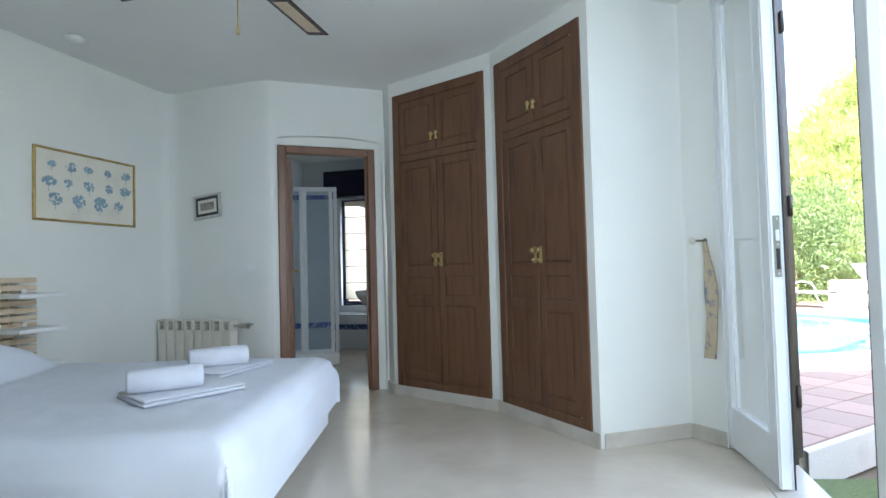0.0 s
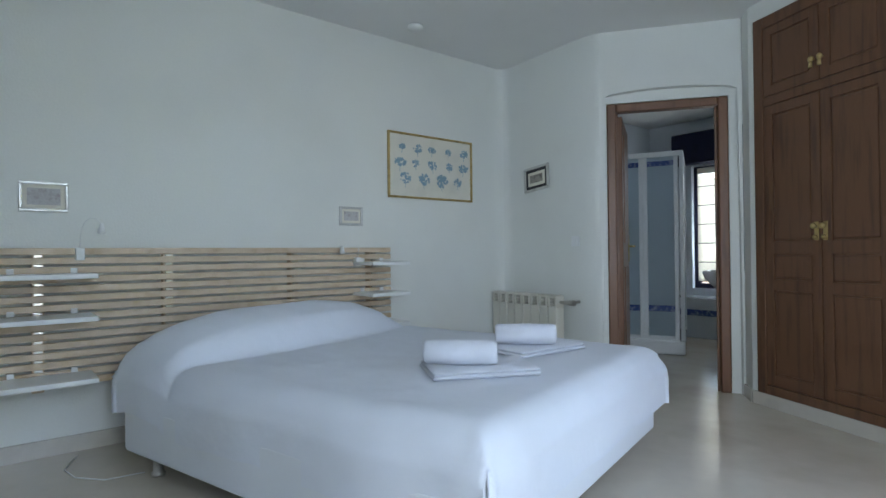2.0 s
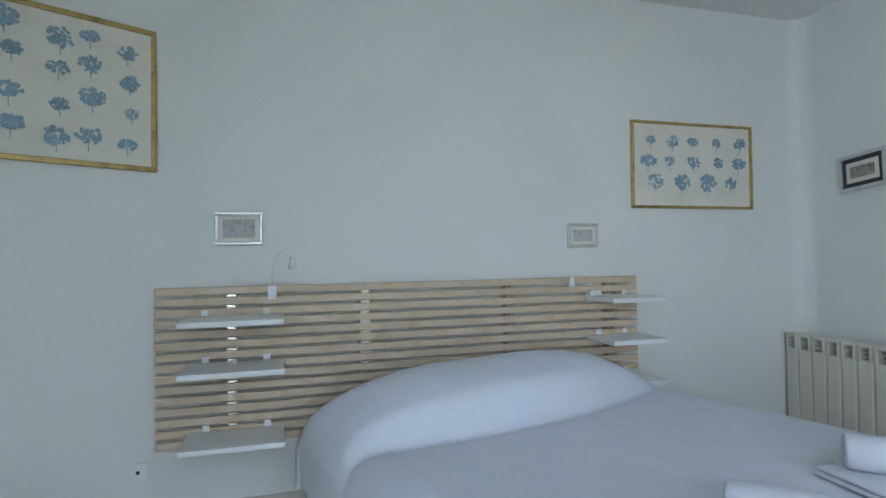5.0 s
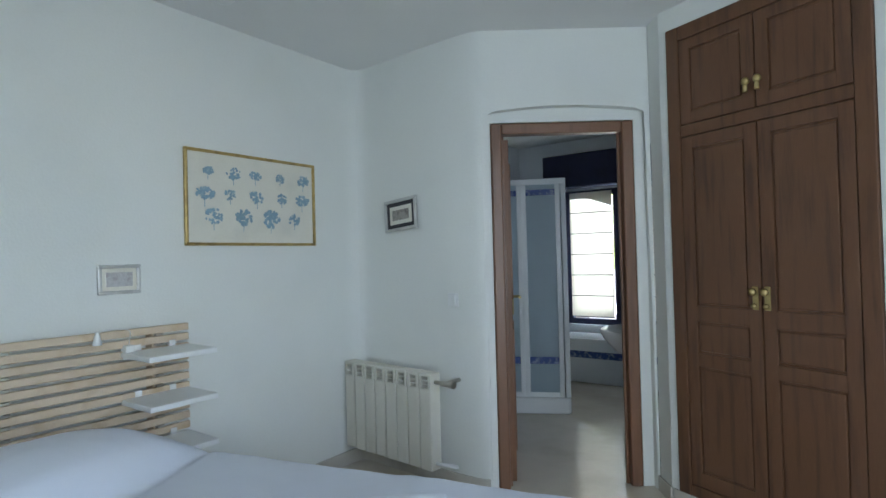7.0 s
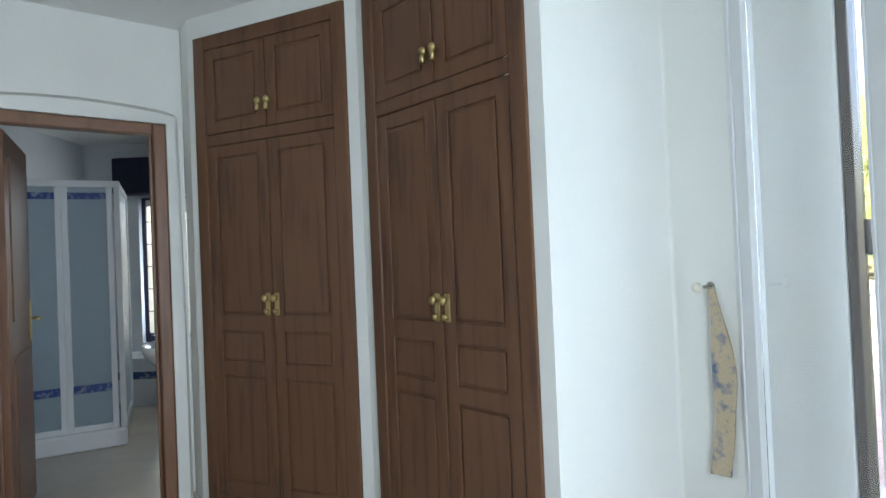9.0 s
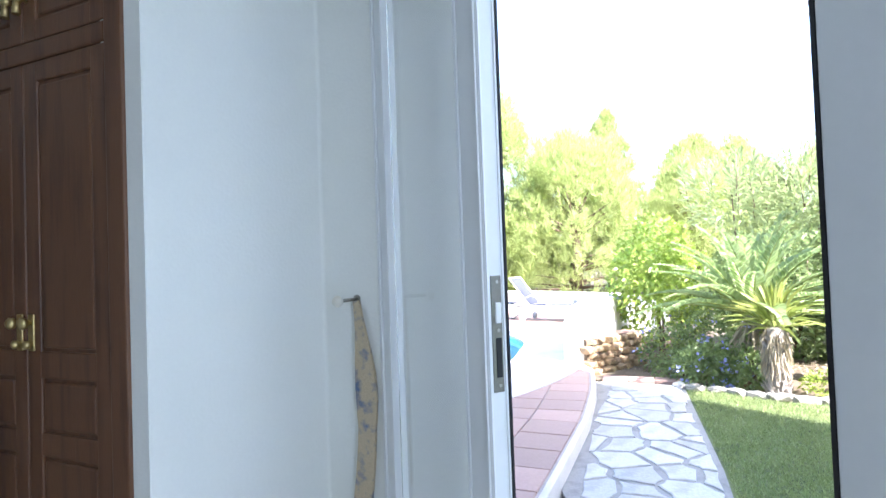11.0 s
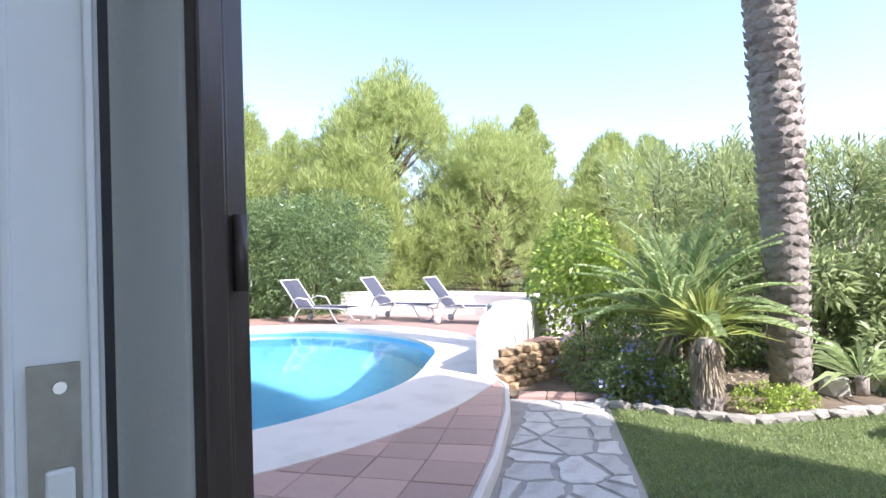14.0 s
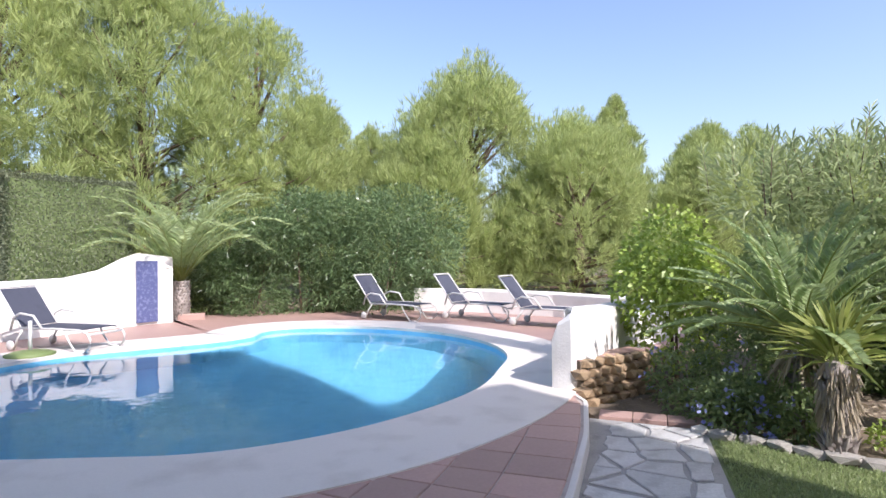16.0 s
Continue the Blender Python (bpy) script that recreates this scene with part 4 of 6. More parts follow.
# ---- curtain tie-back beside the terrace door ----
tie = thing("curtain_tieback", "patterned fabric tie-back hanging from a wall hook", "tieback", pose(1.80, 4.19, 1.175, 0, 0, 0))
part("rose", lathe(bmesh.new(), [(0.016, -0.004), (0.016, 0.008), (0.008, 0.012)], 12, pose(0, 0, 0, 90, 0, -45)), M_AGED, tie)
part("pin", tube(bmesh.new(), [(0, 0, 0), (-0.085, -0.075, 0.0)], 0.006), M_AGED, tie)
part("knob", lathe(bmesh.new(), [(0.007, 0.0), (0.017, 0.003), (0.020, 0.013), (0.014, 0.025), (0.004, 0.028)], 14, pose(-0.080, -0.0706, 0, 90, 0, -48.6)), M_CREAM, tie, "cream knob")
bm = bmesh.new()
prev = None
for k in range(15):
    f = k / 14
    z = -0.004 - 0.68 * f
    w = 0.012 + 0.026 * math.sin(min(1, f * 1.6) * 2.2) ** 2 + 0.006 * f
    bow = 0.055 * math.sin(f * math.pi * 0.95)
    c = Vector((-0.012 + bow * 0.35, -0.02 - bow * 0.6, z))
    d = Vector((0.70, -0.70, 0)) * w
    o = Vector((-0.005, -0.005, 0))
    cur = [bm.verts.new(c - d - o), bm.verts.new(c + d - o), bm.verts.new(c + d + o), bm.verts.new(c - d + o)]
    if prev:
        for q in range(4):
            bm.faces.new((prev[q], prev[(q + 1) % 4], cur[(q + 1) % 4], cur[q]))
    else:
        bm.faces.new(cur)
    prev = cur
bm.faces.new(prev[::-1])
part("band", bm, M_TIE, tie, "patterned beige and blue fabric band")

# ---- white stool by the bed ----
st = thing("stool", "round white wooden stool with curved braces", "stool", pose(-1.10, 0.78, 0, 0, 0, 20))
part("seat", lathe(bmesh.new(), [(0.17, 0.415), (0.20, 0.42), (0.212, 0.435), (0.205, 0.45), (0.12, 0.455)], 32), M_WHITE, st)
for k in range(4):
    a = k * math.pi / 2 + 0.6
    c, s = math.cos(a), math.sin(a)
    part("leg", tube(bmesh.new(), [(0.14 * c, 0.14 * s, 0.42), (0.17 * c, 0.17 * s, 0.2), (0.20 * c, 0.20 * s, 0)], [0.016, 0.015, 0.012]), M_WHITE, st)
    part("brace", tube(bmesh.new(), [(0.02 * c, 0.02 * s, 0.41), (0.09 * c, 0.09 * s, 0.37), (0.15 * c, 0.15 * s, 0.25)], 0.009), M_WHITE, st)

# ---- bathroom ----
shw = thing("shower_cabin", "white-framed corner shower cabin with frosted glass doors", "shower", pose(-1.62, 6.40, 0, 0, 0, 206))
part("tray", block(0, -0.9, 0, 1.0, 0.03, 0.14, 0.02), M_CERAMIC, shw)
for x in (0.0, 0.05, 0.335, 0.375, 0.66, 0.70, 0.96):
    part("post", block(x, -0.03, 0.14, x + 0.04, 0.01, 1.95, 0.004), M_ALU, shw)
part("head_rail", block(0, -0.032, 1.95, 1.0, 0.012, 2.0, 0.004), M_ALU, shw)
for x in (0.09, 0.415, 0.74):
    w = 0.245 if x < 0.7 else 0.22
    part("door_rail", block(x, -0.02, 0.14, x + w, 0.0, 0.18), M_ALU, shw)
    part("pane", block(x, -0.012, 0.18, x + w, -0.006, 1.95), M_SHOWER, shw, "frosted shower glass")
    part("pattern_band", block(x, -0.014, 0.42, x + w, -0.004, 0.48), M_TILE_BLUE, shw)
    part("pattern_band", block(x, -0.014, 1.86, x + w, -0.004, 1.91), M_TILE_BLUE, shw)
for y in (-0.9,):
    part("side_post", block(0, y, 0.14, 0.04, y + 0.04, 1.95, 0.004), M_ALU, shw)
part("side_pane", block(0.012, -0.86, 0.18, 0.018, -0.03, 1.95), M_SHOWER, shw)
part("side_rail", block(0, -0.9, 1.95, 0.04, -0.032, 2.0, 0.004), M_ALU, shw)

win = thing("window_1", "bathroom window with a dark frame behind a blind", "window", pose(0, 0, 0), kind="structure")
for q in ((WIN[0], WIN[2], WIN[0] + 0.06, WIN[3]), (WIN[1] - 0.06, WIN[2], WIN[1], WIN[3]), (WIN[0] + 0.06, WIN[2], WIN[1] - 0.06, WIN[2] + 0.06), (WIN[0] + 0.06, WIN[3] - 0.06, WIN[1] - 0.06, WIN[3])):
    part("window_frame", block(q[0], 8.06, q[1], q[2], 8.12, q[3], 0.004), M_NAVY, win)
pane = part("pane", block(WIN[0] + 0.06, 8.085, WIN[2] + 0.06, WIN[1] - 0.06, 8.09, WIN[3] - 0.06), M_GLASS, win)
pane.visible_shadow = False
part("mullion", block(-1.775, 8.035, WIN[2] + 0.06, -1.69, 8.12, WIN[3] - 0.06, 0.004), M_NAVY, win)
for b0, b1 in ((WIN[0] + 0.065, -1.785), (-1.68, WIN[1] - 0.065)):
    bl = thing("roman_blind", "cream roman blind with thin rods, lowered over the window", "blind", pose(0, 0, 0), "bathroom blinds")
    for k in range(6):
        z = WIN[2] + 0.09 + k * 0.235
        part("fold", block(b0, 8.022, z, b1, 8.026, z + 0.229), M_BLIND, bl)
        part("rod", block(b0, 8.015, z - 0.006, b1, 8.021, z + 0.003), M_MAT_DARK, bl)
pel = solid("pelmet", block(-2.52, 7.84, 2.09, WIN[1] + 0.25, 7.99, 2.47, 0.02), M_NAVY, "navy blue fabric pelmet above the bathroom window", "pelmet")
solid("tile_ledge", block(-2.9, 7.55, 0, -0.45, 8.0, 0.46, 0.008), M_TILE_WHITE, "white tiled ledge under the bathroom window", "ledge", "structure")
solid("tile_band", block(-2.9, 7.544, 0.26, -0.45, 7.55, 0.33), M_TILE_BLUE, "blue patterned border tile band", "tiles", "structure")
bas = thing("washbasin", "white ceramic washbasin on the bathroom wall", "washbasin", pose(-0.80, 5.62, 0))
part("bowl", lathe(bmesh.new(), [(0.06, 0.66), (0.16, 0.72), (0.23, 0.80), (0.25, 0.85), (0.235, 0.86), (0.20, 0.82), (0.05, 0.76)], 28), M_CERAMIC, bas)
part("pedestal", lathe(bmesh.new(), [(0.11, 0.0), (0.08, 0.1), (0.07, 0.6), (0.10, 0.68)], 20), M_CERAMIC, bas)
part("tap", tube(bmesh.new(), [(0.20, 0, 0.85), (0.20, 0, 0.97), (0.10, 0, 0.98), (0.085, 0, 0.95)], 0.012), M_STEEL, bas)
# ---- house outside, above the rooms; unseen masses shaped to shade the garden ----
house = solid("house_upper_storey", prism(bmesh.new(), [(-6, -4), (2.13, -4), (2.13, 3.9), (1.62, 4.72), (0.6, 5.3), (-0.2, 5.5), (-0.2, 8.25), (-6, 8.25)], CEIL + 0.21, 8.1), M_OUTWALL,
              "unseen white rendered upper storey, sized for its shade on the garden", "house", "structure")
# two unseen blocks, their plans fitted to the shade edge on the pool
shade_e = solid("shade_block_east", prism(bmesh.new(), [(2.14, -4), (7.95, -4), (7.95, -2.1), (7.23, -2.23), (6.70, -0.54), (6.45, 0.15), (2.14, 0.15)], -0.3, 10.2), M_OUTWALL,
                "unseen white rendered block added to shade pool and terrace", "house", "structure")
shade_top = solid("shade_block_top", prism(bmesh.new(), [(2.15, -4), (7.3, -4), (7.3, -2.96), (7.01, -2.17), (6.42, -0.61), (2.15, -0.61)], 10.2, 12.5), M_OUTWALL,
                  "unseen white rendered top block added to shade the far pool", "house", "structure")
wall_outer = solid("wall_house_north", block(0.35, 5.0, -0.3, 1.5, 5.3, CEIL + 0.20), M_OUTWALL, "white rendered house wall beside the terrace", "wall", "structure")

terrace = solid("terrace", prism(bmesh.new(), [(2.14, 4.18)] + KERB[1:] + [(5.3, 8.3), (4.4, 7.6), (3.2, 7.1), (2.2, 7.05), (0.8, 7.6), (-0.6, 8.5), (-3.0, 8.4), (-0.5, 6.3), (2.14, 5.4)], -0.28, DECK_Z - 0.012),
                M_GROUT, "mortar bed of the terracotta terrace", "terrace", "structure")
path = solid("path", prism(bmesh.new(), [(2.9, 4.3), (4.05, 4.6), (4.45, 5.03), (6.12, 7.0), (5.45, 7.68), (4.92, 7.06), (4.19, 6.23), (3.41, 5.46)], -0.28, PATH_Z - 0.012), M_MORTAR,
             "pale mortar bed of the flagstone path", "path", "structure")
lawn = solid("lawn", prism(bmesh.new(), [(2.14, 0.2), (14.0, 0.2), (14, 5.0), (9.5, 4.7), (7.77, 5.3), (7.1, 5.53), (6.62, 5.75), (6.36, 6.05), (6.27, 6.4), (6.10, 6.99), (4.43, 5.04), (4.03, 4.61), (2.9, 4.30), (2.14, 4.15)], -0.28, LAWN_Z), M_SOIL,
             "short green lawn", "lawn", "structure")
# unseen low block, added to bring the lawn's shade up to the bed
shade_low = solid("shade_block_low", prism(bmesh.new(), [(7.96, -4), (16, -4), (16, 1.1), (7.96, 1.2)], -0.3, 3.6), M_OUTWALL, "unseen white rendered low block added to shade the lawn", "house", "structure")
# ---- foliage ----
RNG = np.random.default_rng(7)


def unit(v):
    return v / np.maximum(np.linalg.norm(v, axis=-1, keepdims=True), 1e-9)


def leaf_mesh(name, base, way, length, width, sag=0.15):
    """Many single leaves in one mesh: each a pointed blade of two faces from its base along its way."""
    n = len(base)
    way = unit(way)
    side = unit(np.cross(way, RNG.normal(size=(n, 3))))
    L, W = np.broadcast_to(length, n)[:, None], np.broadcast_to(width, n)[:, None]
    mid = base + way * L * 0.5
    tip = base + way * L - np.array([0, 0, 1.0]) * L * sag
    verts = np.stack([base, mid - side * W / 2, tip, mid + side * W / 2], 1).reshape(-1, 3)
    me = bpy.data.meshes.new(name)
    me.vertices.add(4 * n)
    me.vertices.foreach_set("co", verts.astype(np.float32).ravel())
    me.loops.add(4 * n)
    me.loops.foreach_set("vertex_index", np.arange(4 * n, dtype=np.int32))
    me.polygons.add(n)
    me.polygons.foreach_set("loop_start", np.arange(0, 4 * n, 4, dtype=np.int32))
    me.update(calc_edges=True)
    return me


def leaves(name, parent, material, base, way, length, width, sag=0.15, label=""):
    me = leaf_mesh(name, base, way, length, width, sag)
    me.materials.append(material)
    ob = new(name, me)
    if parent is not None:
        ob.parent = parent
    if label:
        ob["label"] = label
    return ob


def blob_points(lumps, per):
    """Points near the shells of many ellipsoid lumps (centre, radii), with their outward ways."""
    P, D = [], []
    for c, r in lumps:
        d = unit(RNG.normal(size=(per, 3)))
        f = 1 - 0.45 * RNG.random((per, 1)) ** 2
        P.append(np.array(c) + d * np.array(r) * f)
        D.append(d)
    return np.concatenate(P), np.concatenate(D)


def pine(x, y, h, w, label, dense=1.0, bare=0.25):
    """An Aleppo pine: forked trunk, limbs, and a ragged crown of needle tufts."""
    t = thing("pine_tree", label, "tree", pose(x, y, -0.3), "pines behind the garden")
    bm = bmesh.new()
    tube(bm, [(0, 0, 0), (0.1, 0.05, h * 0.3), (-0.05, 0.1, h * 0.6), (0.05, 0.0, h * 0.9)], [0.22, 0.17, 0.11, 0.03], 8)
    lumps = []
    count = int(210 * dense)
    for k in range(count):
        f = RNG.random() ** 0.8
        z = h * (bare + (0.98 - bare) * f)
        reach = w / 2 * (1 - f ** 1.8) ** 0.6 * (0.35 + 0.65 * RNG.random() ** 0.5) * (0.75 + 0.25 * min(1, f * 3))
        a = RNG.random() * math.tau
        c = (reach * math.cos(a), reach * math.sin(a), z)
        s = w * 0.062 * (0.6 + 0.9 * RNG.random())
        lumps.append((c, (s * 0.9, s * 0.9, s * 1.5)))
        if k % 6 == 0:
            tube(bm, [(0, 0, max(0.4, z * 0.72)), (c[0] * 0.5, c[1] * 0.5, z * 0.86), c], [0.07, 0.045, 0.015], 5)
    part("trunk", bm, M_TRUNK, t)
    P, D = blob_points(lumps, 42 if w > 8 else 36)
    rep = 8
    base = np.repeat(P, rep, 0)
    way = np.repeat(D * 0.55, rep, 0) + RNG.normal(size=base.shape) * 0.42 + np.array([0, 0, 0.85])
    leaves("crown", t, M_PINE, base, way, (0.34 if w > 8 else 0.29) * (0.6 + 0.8 * RNG.random(len(base))), 0.022 if w > 8 else 0.019, 0.05)
    return t


PINES = [(-3.6, 23.0, 10.4, 10.0), (0.2, 22.6, 10.8, 8.6), (3.6, 24.5, 10.0, 7.4), (6.2, 27.0, 8.0, 5.4), (8.8, 28.0, 7.0, 6.0), (11.6, 23.4, 8.7, 9.0), (16.6, 23.6, 7.0, 8.0),
         (20.2, 25.3, 9.0, 4.0), (22.4, 21.8, 6.9, 5.4), (24.5, 21.5, 6.7, 6.0), (28.0, 19.5, 6.0, 6.4), (14.2, 20.0, 6.0, 7.0), (33.0, 13.0, 7.4, 7.0), (9.2, 22.0, 5.4, 6.0), (19.0, 19.0, 5.0, 6.0)]
for x, y, h, w in PINES:
    pine(x, y, h, w, "tall bushy green pine tree" if h > 9 else "smaller bushy green pine tree", 1.3 if w > 8 else 1.0 if w > 5 else 0.7, 0.05)


def shrub(name, label, lumps, per, material, length, width, spread=0.8, up=0.3, stems=True, sag=0.25, group="", extra=None):
    t = thing(name, label, "shrub", pose(lumps[0][0][0], lumps[0][0][1], -0.3), group)
    o = np.array([lumps[0][0][0], lumps[0][0][1], -0.3])
    P, D = blob_points(lumps, per)
    P = P - o
    keep = P[:, 2] > 0.03
    P, D = P[keep], D[keep]
    way = D + RNG.normal(size=P.shape) * spread + np.array([0, 0, up])
    leaves("foliage", t, material, P, way, length * (0.7 + 0.6 * RNG.random(len(P))), width, sag)
    if stems:
        bm = bmesh.new()
        for c, r in lumps[::2]:
            q = Vector(c) - Vector(o)
            tube(bm, [(q.x * 0.6, q.y * 0.6, 0), (q.x * 0.9, q.y * 0.9, q.z * 0.5), tuple(q)], [0.03, 0.022, 0.008], 5)
        part("branching", bm, M_TRUNK, t)
    if extra:
        mat_x, num, size = extra
        pick = RNG.choice(len(P), num, replace=False)
        rep = np.repeat(P[pick] + D[pick] * 0.05, 6, 0) + RNG.normal(size=(num * 6, 3)) * 0.025
        leaves("blossom", t, mat_x, rep, RNG.normal(size=rep.shape) + np.repeat(D[pick], 6, 0), size, size * 0.9, 0.0)
    return t


def lump_row(a, b, h, depth, num, seed, z0=-0.2):
    r = np.random.default_rng(seed)
    out = []
    for k in range(num):
        f = (k + 0.5) / num + r.normal() * 0.02
        for lv in range(3):
            z = z0 + h * (0.22 + 0.28 * lv) * (0.92 + 0.16 * r.random())
            s = h * 0.23 * (0.85 + 0.35 * r.random())
            out.append(((a[0] + (b[0] - a[0]) * f + r.normal() * depth * 0.25, a[1] + (b[1] - a[1]) * f + r.normal() * depth * 0.25, z), (s * 1.15, s * 1.1, s)))
    return out


# oleander hedge behind the pool, in one row of bushes
HEDGE = [((2.3, 18.0), (3.9, 17.6), 2.5, 3), ((3.7, 17.7), (5.6, 17.2), 3.15, 4), ((5.4, 17.2), (7.6, 16.9), 3.2, 4)]
for k, (a, b, h, num) in enumerate(HEDGE):
    shrub("oleander_bush", "dense dark green oleander bush behind the pool", lump_row(a, b, h, 1.0, num, 20 + k), 1700, M_OLEANDER, 0.15, 0.027, 0.7, 0.55, group="oleander bushes")
shrub("low_bush", "low dark green bush under the palm", lump_row((0.6, 18.2), (2.4, 18.3), 1.5, 0.8, 3, 31), 600, M_DARKLEAF, 0.14, 0.04)
# oleanders beyond the planting bed
for k, (a, b, h, num) in enumerate((((9.2, 8.9), (10.4, 7.6), 3.0, 3), ((9.8, 7.2), (10.4, 5.6), 2.75, 3), ((10.4, 5.6), (11.6, 3.6), 2.6, 3))):
    tall = shrub("oleander_bush", "tall light green oleander bush behind the planting bed", lump_row(a, b, h, 0.9, num, 40 + k), 750, M_PALELEAF, 0.20, 0.03, 0.45, 0.9,
          group="oleander bushes", extra=(M_PINK, 7, 0.05) if k else None)
    o = tall.matrix_basis.translation
    P, D, bm = [], [], bmesh.new()
    for j in range(30):
        f, up = RNG.random(), h * (0.70 + 0.18 * RNG.random())
        root = Vector((a[0] + (b[0] - a[0]) * f + RNG.normal() * 0.3 - o.x, a[1] + (b[1] - a[1]) * f + RNG.normal() * 0.3 - o.y, up))
        tip = root + Vector((RNG.normal() * 0.12, RNG.normal() * 0.12, 0.45 + 0.35 * RNG.random()))
        tube(bm, [tuple(root), tuple(tip)], [0.009, 0.004], 5)
        for q in range(48):
            e, turn = (q + 1) / 48, q * 2.4
            P.append(tuple(root.lerp(tip, e)))
            D.append((math.cos(turn) * 0.75, math.sin(turn) * 0.75, 0.35 + 0.75 * e))
    part("twig_growth", bm, M_TRUNK, tall)["kind"] = "stuff"
    leaves("shoot_foliage", tall, M_PALELEAF, np.array(P), np.array(D), 0.15 + 0.06 * RNG.random(len(P)), 0.026, 0.12)
shrub("bright_shrub", "bright yellow-green leafy shrub beside the pool wall", [((7.45, 8.65, 0.5), (0.6, 0.6, 0.6)), ((7.25, 8.6, 1.2), (0.55, 0.5, 0.5)), ((7.6, 8.9, 1.4), (0.55, 0.5, 0.5)), ((7.3, 8.7, 0.9), (0.65, 0.6, 0.5)), ((7.8, 8.6, 0.8), (0.5, 0.5, 0.6))],
      900, M_BRIGHT, 0.085, 0.05, 0.9, 0.2)
shrub("plumbago", "low dark green plumbago with pale blue flowers", [((6.75, 7.75, 0.05), (0.45, 0.4, 0.33)), ((7.2, 7.5, 0.15), (0.5, 0.45, 0.4)), ((6.5, 7.35, -0.1), (0.35, 0.35, 0.25)), ((7.6, 7.9, 0.3), (0.55, 0.5, 0.55)), ((6.9, 7.1, -0.05), (0.45, 0.4, 0.28)), ((6.42, 6.98, -0.02), (0.34, 0.3, 0.3)), ((6.66, 6.52, -0.02), (0.24, 0.24, 0.26)), ((6.95, 6.75, 0.1), (0.34, 0.3, 0.36))],
      1000, M_DARKLEAF, 0.065, 0.03, 0.9, 0.2, extra=(M_BLOSSOM, 64, 0.045))
shrub("dark_shrub", "dark green leafy shrub behind the palm", lump_row((8.0, 8.3), (9.0, 6.9), 1.7, 0.6, 3, 55), 700, M_DARKLEAF, 0.11, 0.045, 0.8, 0.3)
shrub("dark_shrub", "green leafy shrub beside the palm trunk", lump_row((8.9, 6.6), (9.8, 4.9), 1.5, 0.6, 3, 56), 700, M_PALELEAF, 0.16, 0.04, 0.6, 0.4)
shrub("ground_cover", "low yellow-green ground cover plant", [((7.05, 6.02, -0.08), (0.26, 0.22, 0.14)), ((7.35, 5.88, -0.10), (0.22, 0.2, 0.11))], 500, M_BRIGHT, 0.05, 0.02, 0.9, 0.6, stems=False)


# trimmed hedge block behind the white wall
def clipped_hedge(cx, cy, rz, w, d, z0, z1):
    t = thing("clipped_hedge", "square-trimmed grey-green hedge above the white wall", "hedge", pose(cx, cy, -0.3, 0, 0, rz))
    n = 30000
    q = RNG.random((n, 3)) - 0.5
    ax = RNG.integers(0, 5, n)
    for k, (i, s) in enumerate(((0, -0.5), (0, 0.5), (1, -0.5), (1, 0.5), (2, 0.5))):
        q[ax == k, i] = s * (1 - 0.10 * RNG.random((ax == k).sum()))
    rough = np.array([noise.noise((p[0] * 5, p[1] * 4, p[2] * 4)) for p in q])[:, None]
    P = q * np.array([w, d, z1 - z0]) * (1 + 0.05 * rough) + np.array([0, 0, (z0 + z1) / 2 + 0.3])
    leaves("foliage", t, M_GREYHEDGE, P, unit(q) + RNG.normal(size=P.shape) * 0.6, 0.055, 0.024, 0.1)
    part("core", block(-w / 2 + 0.1, -d / 2 + 0.1, 0.0, w / 2 - 0.1, d / 2 - 0.1, z1 + 0.2), M_DARKLEAF, t)
    return t


clipped_hedge(-0.62, 17.01, 30, 2.30, 1.2, 0.95, 2.95)


def frond(bm_stem, P, D, root, az, el, length, num=22, leaf=0.26, droop=1.0):
    """One feather frond: an arched rib and the bases and ways of its leaflets."""
    pts, p, e = [], Vector(root), el
    h = Vector((math.cos(az), math.sin(az), 0))
    step = length / 8
    for k in range(9):
        pts.append(tuple(p))
        p = p + (h * math.cos(e) + Vector((0, 0, 1)) * math.sin(e)) * step
        e -= droop * (0.10 + 0.035 * k)
    tube(bm_stem, pts, [0.012 * (1 - 0.85 * k / 8) for k in range(9)], 5)
    side = Vector((-h.y, h.x, 0))
    for k in range(num):
        f = 0.12 + 0.88 * k / num
        i = min(int(f * 8), 7)
        a, b = Vector(pts[i]), Vector(pts[i + 1])
        c = a + (b - a) * (f * 8 - i)
        ahead = (b - a).normalized()
        s = leaf * math.sin(min(1, 0.25 + f * 0.9) * math.pi * 0.93) ** 0.7
        for sg in (-1, 1):
            P.append(tuple(c))
            D.append(tuple((side * sg * 0.85 + ahead * 0.6 + Vector((0, 0, 0.45))).normalized() * max(s, 0.05)))


def leaf_base(bm, m, w, h, t=0.022):
    """One pointed, slightly keeled leaf base that stands off a trunk."""
    v = [bm.verts.new(m @ Vector(p)) for p in ((-0.012, -w, -0.03), (-0.012, w, -0.03), (t * 0.5, w * 0.7, h * 0.55), (t * 0.8, 0.0, h), (t * 0.5, -w * 0.7, h * 0.55), (t, 0.0, h * 0.15))]
    for f in ((0, 5, 4), (4, 5, 3), (3, 5, 2), (2, 5, 1), (1, 5, 0), (0, 4, 3, 2, 1)):
        bm.faces.new([v[q] for q in f])


